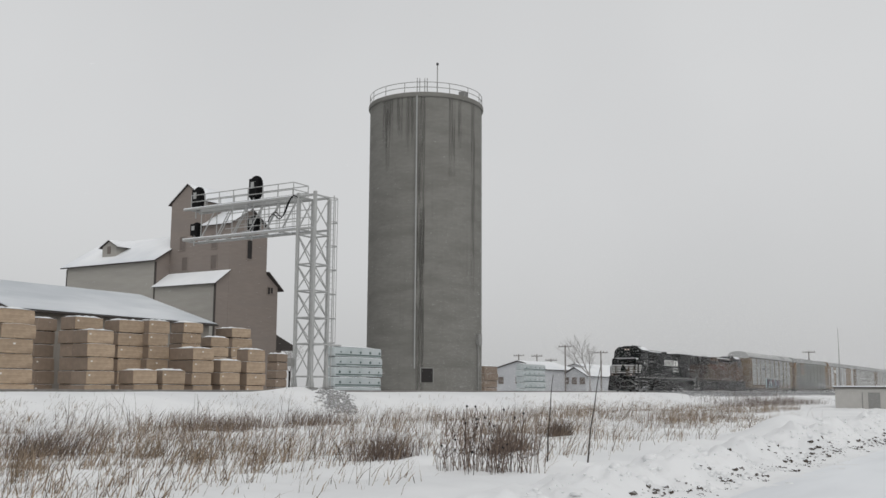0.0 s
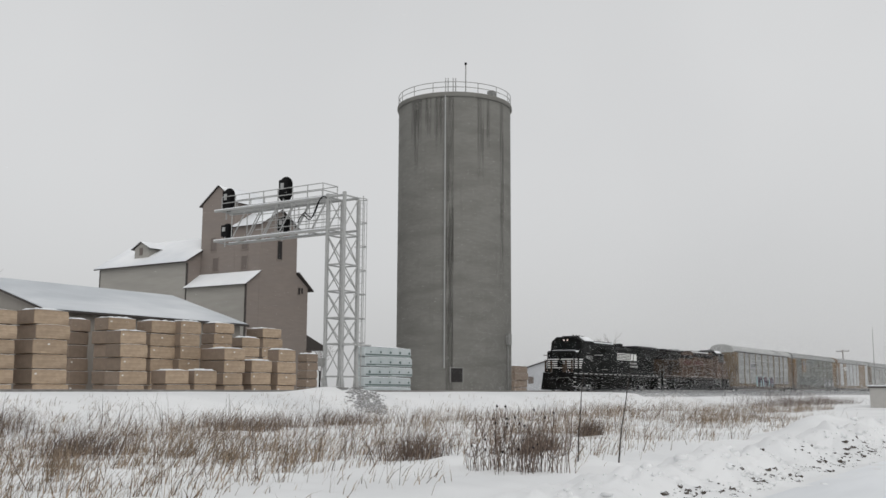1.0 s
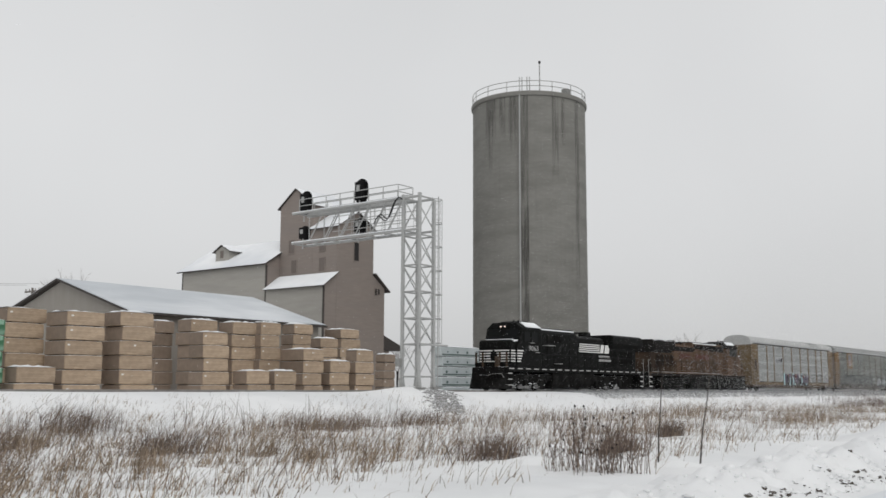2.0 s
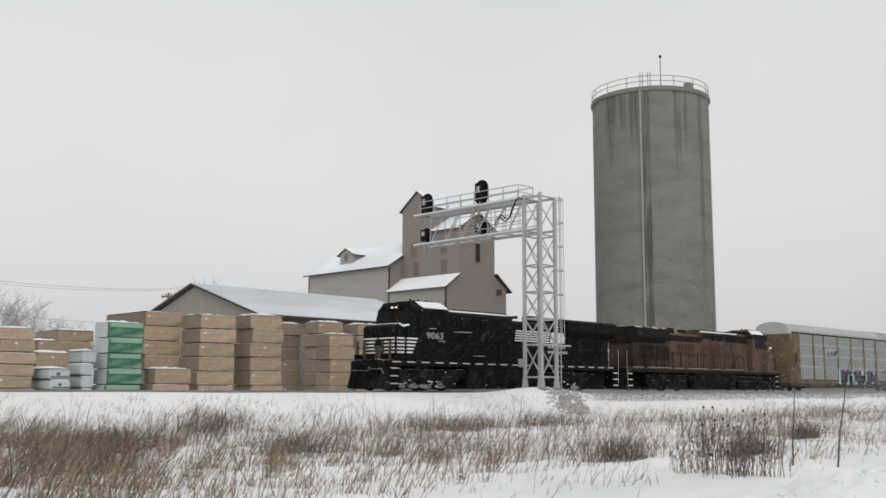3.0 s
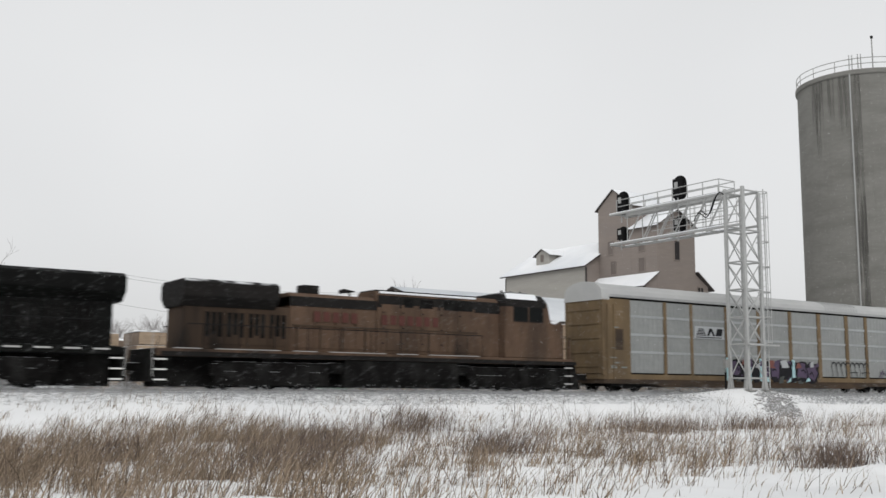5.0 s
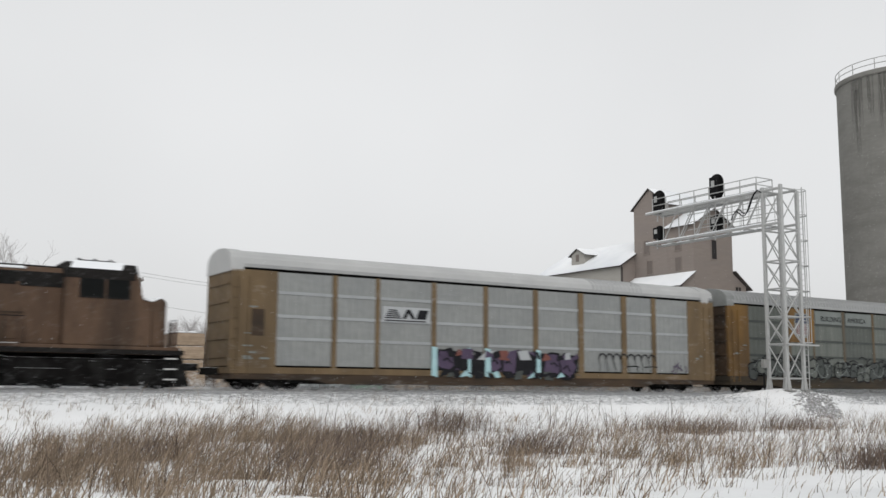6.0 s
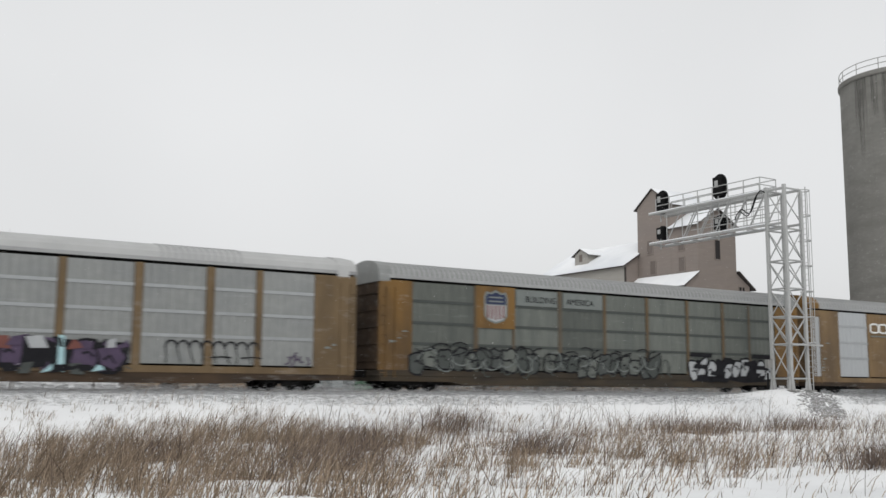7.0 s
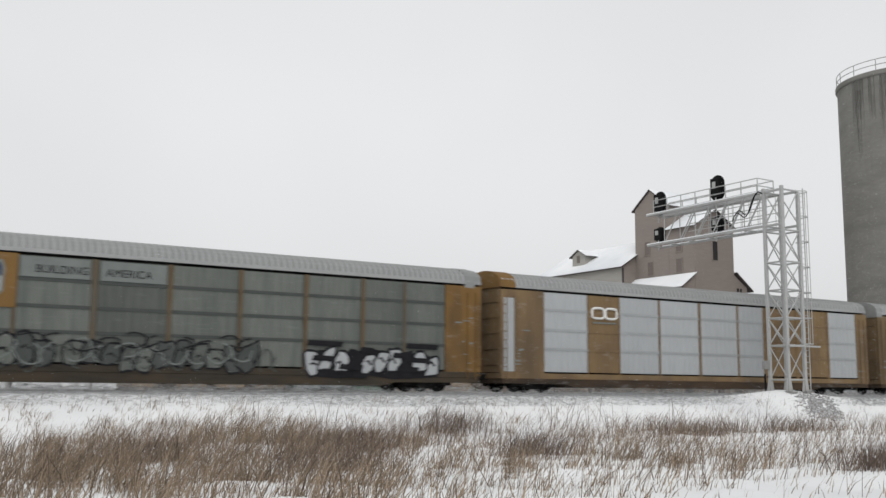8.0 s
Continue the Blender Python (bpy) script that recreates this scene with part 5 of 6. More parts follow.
def autorack(first, label, cuts, frame_mat, panel_mat, rib_mat, solid, post_mat=None, roof_mat=None, ribbed=None, end_mat=None, sill_mat=None):
    """A long covered car carrier. cuts: pairs of x where side panels begin and end; solid: panels in the frame's colour."""
    t = thing("autorack_car", pose(first, TRACK_1, RAIL_TOP), label, "railway car", "covered car carriers")
    z0, z1, zr = 0.95, 5.02, 5.82
    # Darker PANEL between lighter CAR_ROOF ribs puts the corrugation's shading into colour.
    roof_mat = roof_mat or PANEL
    ribbed = ribbed or (0.8, CAR_L - 0.2)
    part("sill", Shape().box(0.7, CAR_L, -1.5, 1.5, 0.66, 0.93), sill_mat or frame_mat, t, "grimy rusted side sill", 0.02)
    part("belly", Shape().prism([(0.75, 0.66), (0.75, 0.44), (4.5, 0.42), (5.1, 0.27), (CAR_L - 5.1, 0.27), (CAR_L - 4.5, 0.42), (CAR_L - 0.05, 0.44), (CAR_L - 0.05, 0.66)], "y", -1.47, 1.47), sill_mat or SILL_RUST, t, "dark deep centre of the side sill")
    g = random.Random(int(first * 10))
    for k in range(10):
        x, z, w = g.choice((g.uniform(0.9, 2.0), g.uniform(CAR_L - 1.5, CAR_L - 0.4))), g.uniform(1.2, 3.6), g.uniform(0.10, 0.45)
        part("stencil_bar", Shape().box(x, x + w, -1.497, -1.489, z, z + g.uniform(0.04, 0.10)), PALEGREY, t, "worn pale stencil line")
    for x0, x1 in ((0.7, 0.95), (CAR_L - 0.25, CAR_L)):
        for k in range(9):
            part("ladder_rung", Shape().tube((x0, -1.54, 0.8 + k * 0.42), (x1, -1.54, 0.8 + k * 0.42), 0.016, n=4), frame_mat, t)
    cuts = [(a - 0.09, e + 0.09) for a, e in cuts]
    part("center_beam", Shape().box(1.0, CAR_L - 1.0, -0.4, 0.4, 0.44, 0.7), GRIME, t, bevel=0.05)
    n = 12
    arc = [(1.46 * math.cos(a), z1 + 0.10 + (zr - z1 - 0.1) * math.sin(a) ** 0.8) for a in np.linspace(0, math.pi, n)]
    roof = part("roof", Shape().prism(arc, "x", 0.65, CAR_L + 0.05), roof_mat, t, "pale curved metal roof")
    arc2 = [(y * 1.012, z1 + 0.1 + (z - z1 - 0.1) * 1.035) for y, z in arc]
    rib = Shape().prism(arc2, "x", -0.055, 0.055).mesh("roof_rib")
    for k in range(int((ribbed[1] - ribbed[0]) / 0.27)):
        part("roof_rib", rib, CAR_ROOF, roof, at=pose(ribbed[0] + 0.27 * k, 0, 0))
    for x in (0.60, CAR_L - 0.85) if frame_mat is not TAN_FRAME else ():
        hood = [(1.49 * math.cos(a), z1 + 0.02 + (zr - z1 + 0.02) * math.sin(a) ** 0.7) for a in np.linspace(0, math.pi, n)]
        hood = [(1.49, z1 - 0.2)] + hood + [(-1.49, z1 - 0.2)]
        part("roof_end", Shape().prism(hood, "x", x, x + 0.55), roof_mat, t, "raised plate at the roof end")
    # Solid block whose dark colour supplies the shade behind the panel gaps.
    part("core", Shape().box(0.95, CAR_L - 0.25, -1.30, 1.30, 0.9, z1), GRIME, t, "dark filler block standing in for the unlit inside of the car")
    part("top_rail", Shape().box(0.65, CAR_L + 0.05, -1.47, -1.36, z1 - 0.02, z1 + 0.12).box(0.65, CAR_L + 0.05, 1.36, 1.47, z1 - 0.02, z1 + 0.12), CAR_ROOF, t)
    edges = [0.65] + [c for ab in cuts for c in ab] + [CAR_L + 0.05]
    for k, (a, b) in enumerate(zip(edges[0::2], edges[1::2])):
        for sy in (-1, 1):
            part("post", Shape().box(a, b, min(sy * 1.32, sy * 1.49), max(sy * 1.32, sy * 1.49), 0.9, z1 - 0.12), frame_mat if k in (0, len(cuts)) or post_mat is None else post_mat, t, bevel=0.015)
    for k, (a, b) in enumerate(cuts):
        for sy in (-1, 1):
            mat = frame_mat if k in solid else panel_mat
            s = Shape()
            m = max(6, int((b - a) / 0.17))
            pts = []
            for i in range(m + 1):
                pts.append((a + 0.02 + (b - a - 0.04) * i / m, sy * (1.43 + 0.025 * (i % 2))))
            pts += [(b - 0.02, sy * 1.34), (a + 0.02, sy * 1.34)]
            p = part("side_panel", Shape().prism(pts, "z", z0 + 0.06, z1 - 0.14), mat, t)
            for q in (0.27, 0.50, 0.74):
                z = z0 + (z1 - z0) * q
                part("panel_rib", Shape().box(a + 0.02, b - 0.02, min(sy * 1.42, sy * 1.472), max(sy * 1.42, sy * 1.468), z, z + 0.13), rib_mat if k not in solid else frame_mat, p)
    for x, d in ((0.66, 1), (CAR_L + 0.04, -1)):
        e = part("end_door", Shape().box(min(x, x + d * 0.12), max(x, x + d * 0.12), -1.3, 1.3, 0.95, z1 + 0.4), end_mat or frame_mat, t, "grimy end doors", 0.03)
        for q in range(5):
            part("door_rib", Shape().box(min(x - d * 0.05, x), max(x - d * 0.05, x), -1.25, 1.25, 1.3 + q * 0.75, 1.4 + q * 0.75), end_mat or frame_mat, e)
        part("end_ladder", Shape().path([(x + d * 0.3, -1.52, 0.6), (x + d * 0.3, -1.52, 4.6)], 0.025, 4).path([(x + d * 0.75, -1.52, 0.6), (x + d * 0.75, -1.52, 4.6)], 0.025, 4), frame_mat, t)
    for cx in (2.75, CAR_L - 2.75):
        truck = part("truck", Shape().prism([(cx - 1.35, 0.30), (cx - 0.5, 0.30), (cx - 0.4, 0.16), (cx + 0.4, 0.16), (cx + 0.5, 0.30), (cx + 1.35, 0.30), (cx + 1.3, 0.55), (cx + 0.5, 0.74), (cx - 0.5, 0.74), (cx - 1.3, 0.55)], "y", -1.25, -1.05).prism([(cx - 1.35, 0.30), (cx + 1.35, 0.30), (cx + 1.3, 0.55), (cx + 0.5, 0.74), (cx - 0.5, 0.74), (cx - 1.3, 0.55)], "y", 1.05, 1.25).box(cx - 0.3, cx + 0.3, -1.05, 1.05, 0.3, 0.6), GRIME, t, "grimy four-wheel truck", 0.04)
        for d in (-0.85, 0.85):
            wheelset(truck, cx + d, 0.48)
    for c0, c1 in ((-0.05, 0.8), (CAR_L - 0.2, CAR_L + 0.66)):
        part("coupler", Shape().box(c0, c1, -0.12, 0.12, 0.6, 0.9), GRIME, t, bevel=0.03)
    return t


cuts_a = ((2.75, 5.12), (5.5, 7.2), (7.58, 10.08), (10.5, 12.92), (13.35, 15.83), (16.3, 18.65), (19.15, 21.5), (22.0, 23.6), (24.05, 26.2))
cuts_b = ((2.4, 5.55), (5.95, 7.75), (8.05, 10.5), (10.9, 13.4), (13.75, 16.3), (16.65, 19.2), (19.55, 21.9), (22.25, 24.0), (24.3, 26.2))
cuts_c = ((3.3, 5.9), (6.1, 8.0), (8.15, 10.75), (11.0, 13.7), (14.0, 16.7), (16.95, 18.8), (19.1, 21.6), (21.9, 24.4), (24.7, 27.1))
SIDE = -1.49
START = 98.9
lead = lead_locomotive(START)
trail = trailing_locomotive(START + 23.5)
car_1 = autorack(145.9, "grey panelled brown-framed car carrier with purple graffiti", cuts_a, RUST, PANEL, PANEL_RIB, (), None, SNOWY_ROOF, (19.75, 23.5))
spray(car_1, 10.3, 18.6, 0.60, 1.85, SIDE, (INK, PURPLE, INK), 3, 30)
bubbles(car_1, 10.5, 18.4, 0.75, 1.9, SIDE - 0.02, (PURPLE, INK, INK, PURPLE), INK, 6, 9, 0.06)
spray(car_1, 10.6, 18.6, 1.45, 2.0, SIDE - 0.055, (PURPLE, INK, RED, PURPLE, INK, PANEL_WHITE), 31, 19)
spray(car_1, 10.6, 18.9, 0.55, 1.0, SIDE - 0.06, (INK, SOOT, INK, AQUA, INK), 33, 22)
for x, w in ((10.15, 0.30), (12.1, 0.16), (13.05, 0.34), (16.05, 0.26)):
    part("painted_patch", Shape().prism([(x, 0.7), (x + w, 0.62), (x + w * 0.9, 1.95), (x + 0.02, 2.0)], "y", SIDE - 0.062, SIDE - 0.002), AQUA, car_1, "pale aqua painted bar")
for k in range(8):
    x = 20.0 + 0.48 * k
    arch = [(x + 0.25 - 0.25 * math.cos(a), 1.62 + 0.30 * math.sin(a)) for a in np.linspace(0, math.pi, 8)]
    part("painted_outline", ribbon(arch, SIDE - 0.012, 0.04), INK, car_1, "black painted arch")
    part("painted_stroke", ribbon([(x + 0.02, 1.6), (x + 0.1, 1.3), (x + 0.05 + 0.1 * (k % 3), 1.05)], SIDE - 0.012, 0.03), SOOT, car_1)
for x in (21.8, 23.1):
    part("painted_stroke", ribbon([(x, 1.28), (x + 0.5, 1.32), (x + 0.9, 1.29)], SIDE - 0.014, 0.03), INK, car_1)
strokes(car_1, 25.0, 26.1, 1.1, 1.6, SIDE - 0.01, PURPLE, 27, 5)
part("car_sign", Shape().box(7.62, 10.05, SIDE - 0.012, SIDE + 0.03, 3.02, 3.70), PANEL_WHITE, car_1, "pale sign panel")
for k in range(5):
    part("sign_stripe", Shape().box(7.72 + 0.05 * k, 8.55 - 0.05 * k, SIDE - 0.02, SIDE - 0.012, 3.18 + 0.085 * k, 3.23 + 0.085 * k), INK, car_1)
part("sign_underline", Shape().box(7.72, 9.85, SIDE - 0.02, SIDE - 0.012, 3.06, 3.11), INK, car_1)
sign = Shape().prism([(8.62, 3.18), (8.80, 3.18), (9.02, 3.60), (8.84, 3.60)], "y", SIDE - 0.02, SIDE - 0.012).prism([(8.84, 3.60), (9.02, 3.60), (9.28, 3.18), (9.10, 3.18)], "y", SIDE - 0.026, SIDE - 0.02).prism([(9.32, 3.18), (9.84, 3.18), (9.96, 3.60), (9.48, 3.60)], "y", SIDE - 0.02, SIDE - 0.012)
part("sign_block", sign, INK, car_1, "black block emblem")
part("placard", Shape().box(1.55, 2.1, SIDE - 0.012, SIDE + 0.02, 2.2, 3.3), SILL_RUST, car_1, "dark square placard")

car_2 = autorack(145.9 + PITCH, "dirty grey-green panelled car carrier with yellow ends and graffiti", cuts_b, YELLOW, PANEL_GREEN, GREEN_RIB, (), OLIVE, None, None, SILL_RUST, SOOTY_SILL)
bubbles(car_2, 2.2, 9.4, 0.70, 2.0, SIDE - 0.02, (SOOT, PANEL_GREEN, GREEN_RIB), INK, 18, 10, 0.05)
bubbles(car_2, 9.7, 17.2, 0.70, 1.95, SIDE - 0.02, (PANEL_GREEN, SOOT, GREEN_RIB, PANEL_GREEN), INK, 19, 11, 0.045)
strokes(car_2, 2.4, 18.4, 0.7, 1.7, SIDE - 0.05, GREEN_RIB, 28, 30)
strokes(car_2, 2.6, 17.0, 0.9, 1.9, SIDE - 0.055, PALEGREY, 30, 16)
strokes(car_2, 2.4, 17.4, 1.5, 2.15, SIDE - 0.058, INK, 29, 16)
# the black and white piece
part("painted_patch", Shape().prism([(19.35, 1.15), (19.8, 0.62), (21.0, 0.55), (22.4, 0.7), (23.6, 0.55), (25.6, 0.65), (26.0, 1.2), (25.2, 1.75), (23.9, 1.6), (22.6, 1.85), (21.2, 1.65), (20.0, 1.75)], "y", SIDE - 0.012, SIDE), INK, car_2, "black painted ground")
bubbles(car_2, 19.4, 25.9, 0.62, 1.85, SIDE - 0.022, (PANEL_WHITE, PANEL_WHITE, PANEL_WHITE, INK), INK, 44, 10, 0.06)
for x0, x1, z in ((19.4, 21.1, 1.92), (19.65, 20.8, 1.30), (20.9, 22.1, 0.95), (21.9, 22.6, 1.70), (23.5, 24.2, 1.50), (24.2, 25.9, 1.92), (24.3, 25.5, 1.30), (23.7, 24.9, 0.90), (21.0, 22.3, 0.6)):
    part("painted_bar", Shape().prism([(x0, z), (x1 - 0.08, z - 0.03), (x1, z + 0.19), (x0 + 0.1, z + 0.22)], "y", SIDE - 0.07, SIDE - 0.05), INK, car_2, "black painted bar")
part("sign_backing", Shape().box(5.75, 7.95, SIDE - 0.012, SIDE + 0.03, 2.94, 4.92), YELLOW, car_2, "yellow board behind the shield")
crest = [(6.18, 4.42), (6.28, 4.68), (6.55, 4.62), (6.85, 4.76), (7.15, 4.62), (7.42, 4.68), (7.52, 4.42), (7.50, 3.52), (7.30, 3.30), (6.85, 3.16), (6.40, 3.30), (6.20, 3.52)]
part("shield_border", Shape().prism(crest, "y", SIDE - 0.020, SIDE - 0.012), PALEGREY, car_2, "pale edge of the shield")
part("shield", Shape().prism([(6.28, 4.04), (7.42, 4.04), (7.40, 3.56), (7.22, 3.36), (6.85, 3.25), (6.48, 3.36), (6.30, 3.56)], "y", SIDE - 0.026, SIDE - 0.020), PANEL_WHITE, car_2, "faded red and white striped shield")
for k in range(5):
    part("shield_stripe", Shape().box(6.34 + 0.22 * k, 6.45 + 0.22 * k, SIDE - 0.032, SIDE - 0.026, 3.34 + 0.05 * abs(k - 2), 4.02), RED, car_2)
part("shield_top", Shape().prism([(6.28, 4.08), (7.42, 4.08), (7.42, 4.42), (7.33, 4.57), (7.12, 4.54), (6.85, 4.65), (6.58, 4.54), (6.37, 4.57), (6.28, 4.42)], "y", SIDE - 0.026, SIDE - 0.020), BLUE, car_2, "dark blue top of the shield")
for z in (4.18, 4.37):
    part("shield_bar", Shape().box(6.45, 7.25, SIDE - 0.032, SIDE - 0.026, z, z + 0.07), PALEGREY, car_2)
for a, b in ((8.05, 10.5), (10.9, 13.4)):
    part("slogan_board", Shape().box(a, b, SIDE - 0.012, SIDE + 0.03, 4.10, 4.84), PALEGREY, car_2, "pale slogan board")
for word, x in (("BUILDING", 9.50), ("AMERICA", 11.95)):
    letters("slogan", word, 0.42, INK, car_2, Matrix.Translation((x, SIDE - 0.02, 4.27)) @ pose(0, 0, 0, 90, 0, 0), "faded dark slogan word")
car_3 = autorack(145.9 + 2 * PITCH, "dull yellow car carrier with pale panels and white emblem", cuts_c, TAN_FRAME, PANEL_WHITE, PANEL_RIB, (1, 6, 7))
part("roof_end", Shape().prism([(1.505 * math.cos(a), 5.0 + 0.88 * math.sin(a) ** 0.75) for a in np.linspace(0, math.pi, 12)], "x", 0.58, 1.5), YELLOW, car_3, "yellow arched roof end")
part("end_band", Shape().box(0.80, 1.45, SIDE - 0.02, SIDE + 0.02, 1.0, 4.5), PANEL_WHITE, car_3, "pale end band")
emblem = Shape()
for cx, w in ((6.62, 0.40), (7.48, 0.38)):
    loop = [(cx + w * math.copysign(abs(math.cos(a)) ** 0.5, math.cos(a)), SIDE - 0.02, 4.0 + 0.26 * math.copysign(abs(math.sin(a)) ** 0.5, math.sin(a))) for a in np.linspace(0, 2 * math.pi, 17)]
    emblem.path(loop, 0.06, 5)
for k in range(5):
    part("caption_bar", Shape().box(6.3 + 0.32 * k, 6.54 + 0.32 * k, SIDE - 0.012, SIDE + 0.03, 3.48, 3.56), PALEGREY, car_3)
part("car_emblem", emblem, WHITE, car_3, "white rounded line emblem")
car_4 = autorack(145.9 + 3 * PITCH, "brown-framed grey panelled car carrier", cuts_b, RUST, PANEL, PANEL_RIB, ())
car_5 = autorack(145.9 + 4 * PITCH, "grey panelled brown-framed car carrier", cuts_a, RUST, PANEL, PANEL_RIB, ())
car_6 = autorack(145.9 + 5 * PITCH, "dull yellow car carrier with pale panels", cuts_c, TAN_FRAME, PANEL_WHITE, PANEL_RIB, (1, 6, 7))
TRAIN = ((lead, START), (trail, START + 23.5), (car_1, 145.9), (car_2, 145.9 + PITCH), (car_3, 145.9 + 2 * PITCH), (car_4, 145.9 + 3 * PITCH), (car_5, 145.9 + 4 * PITCH), (car_6, 145.9 + 5 * PITCH))

# ---------------------------------------------------------------- dry grass on the low field
def blades(name, spots, material, label, lean=(0.35, 0.0), seed=1, width=0.012):
    """Thin bent blades, each two tapering faces; one sheet of stuff."""
    g = np.random.RandomState(seed)
    n = len(spots)
    x, y, z, h = spots.T
    a = g.uniform(0, 2 * np.pi, n)
    w = width * g.uniform(0.6, 1.5, n)
    wx, wy = np.cos(a) * w, np.sin(a) * w
    bend = g.normal(0, 0.45, (n, 2)) + np.array(lean)
    mx, my = x + bend[:, 0] * h * 0.35, y + bend[:, 1] * h * 0.35
    tx, ty = x + bend[:, 0] * h, y + bend[:, 1] * h
    v = np.stack([np.stack([x - wx, y - wy, z], 1), np.stack([x + wx, y + wy, z], 1), np.stack([mx + wx * 0.8, my + wy * 0.8, z + h * 0.55], 1),
                  np.stack([mx - wx * 0.8, my - wy * 0.8, z + h * 0.55], 1), np.stack([tx, ty, z + h], 1)], 1).reshape(-1, 3)
    k = np.arange(n)[:, None] * 5
    me = bpy.data.meshes.new(name)
    loops = np.concatenate([k + 0, k + 1, k + 2, k + 3, k + 3, k + 2, k + 4], 1).ravel()
    me.vertices.add(len(v))
    me.vertices.foreach_set("co", v.ravel())
    me.loops.add(len(loops))
    me.loops.foreach_set("vertex_index", loops.astype(np.int32))
    me.polygons.add(2 * n)
    starts = np.stack([np.arange(n) * 7, np.arange(n) * 7 + 4], 1).ravel()
    me.polygons.foreach_set("loop_start", starts.astype(np.int32))
    me.update(calc_edges=True)
    me.validate()
    me.materials.append(material)
    return tagged(new(name, me), label, "grass", "", "stuff")


def grass_field():
    g = np.random.RandomState(11)
    # near rows need more blades to the square metre than far ones
    for name, y0, y1, x0, x1, count, width, seed in (("dry_grass", 8.5, 19.0, -1.0, 62.0, 95000, 0.0070, 1), ("far_dry_grass", 19.0, 35.2, 1.0, 96.0, 150000, 0.0068, 2)):
        spots = []
        xs, ys, luck, size = g.uniform(x0, x1, int(count * (2.4 if y0 < 10 else 1.7))), g.uniform(y0, y1, int(count * (2.4 if y0 < 10 else 1.7))), g.random_sample(int(count * (2.4 if y0 < 10 else 1.7))), g.random_sample(int(count * (2.4 if y0 < 10 else 1.7)))
        for x, y, u, v in zip(xs, ys, luck, size):
            if x < 0.08 * y - 0.5 or x > 4.6 * y:
                continue
            patch = noise.noise((x * 0.14, y * 0.26, 20.0)) + 0.55 * noise.noise((x * 0.6, y * 0.9, 30.0))
            near = 8.3 + 0.9 * noise.noise((x * 0.25, 0, 9.0)) + 0.07 * max(x - 14, 0)
            edge = smoothstep(near, near + 2.2, y) * (1 - 0.85 * smoothstep(31.9, 35.2, y + noise.noise((x * 0.15, 2, 0))))
            clump = smoothstep(-0.22, 0.42, noise.noise((x * 1.0, y * 1.2, 40.0)) + 0.5 * noise.noise((x * 2.6, y * 2.8, 44.0)))
            if u > (1.26 - 0.92 * smoothstep(0.5, 1.2, x / y)) * edge * (1 - (0.62 - 0.05 * smoothstep(0.55, 1.1, x / y)) * smoothstep(18.5, 12.5, y + 2.5 * noise.noise((x * 0.35, y * 0.3, 50.0)))) * min(max(0.27 + 0.15 * smoothstep(1.0, 0.3, x / y) + 0.5 * patch, 0.05), 0.65) * (0.08 + 1.45 * clump):
                continue
            h = (0.20 + 0.55 * v * v + 0.1 * v) * (0.72 + 0.5 * max(patch, -0.4) + 0.25 * clump) * (0.74 + 0.26 * smoothstep(11, 21, y)) * (1 - 0.5 * smoothstep(30.5, 33, y))
            spots.append((x, y, ground_z(x, y) - 0.02, h))
            if len(spots) >= count:
                break
        blades(name, np.array(spots), GRASS, "dry brown grass sticking through the snow", (0.30, -0.26), seed, width)
    r = random.Random(12)
    tufts = []
    for cx, cy, w, n, h in ((19.5, 31.0, 1.4, 300, 1.15), (12.0, 24.0, 1.6, 600, 0.85), (9.0, 19.0, 1.5, 500, 0.75), (28.0, 27.0, 2.0, 500, 0.85), (6.0, 22.0, 1.5, 500, 0.85), (15.5, 20.5, 1.3, 450, 0.8), (36.0, 29.0, 2.0, 350, 0.85), (20.0, 14.0, 0.9, 400, 0.75), (108.0, 29.5, 6.0, 900, 1.0), (122.0, 30.5, 7.0, 1200, 1.1), (138.0, 31.0, 6.0, 800, 1.1), (33.0, 15.5, 0.6, 350, 0.8), (23.6, 12.6, 0.8, 350, 0.7)):
        for k in range(n):
            x, y = cx + r.gauss(0, w * 0.6), cy + r.gauss(0, w * 0.35)
            tufts.append((x, y, ground_z(x, y) - 0.02, h * r.uniform(0.4, 1.0)))
    for k in range(2600):
        x, y = r.uniform(2, 70), 12 + 20 * r.random() ** 0.6
        if noise.noise((x * 0.2, y * 0.3, 60.0)) > 0.02:
            tufts.append((x, y, ground_z(x, y) - 0.02, r.uniform(0.55, 1.05)))
    for cx in (17.2, 18.4, 19.3, 20.4, 24.5, 25.6, 26.1, 27.5, 31.0, 33.5, 36.2, 15.0, 12.5):
        for k in range(9):
            x, y = cx + r.gauss(0, 0.35), 31.4 + r.gauss(0, 0.3)
            tufts.append((x, y, ground_z(x, y) - 0.02, r.uniform(0.8, 1.5)))
    blades("weed_tufts", np.array(tufts), WEED, "darker clumps of dead weeds in the field", (0.25, 0.0), 5, 0.008)


grass_field()


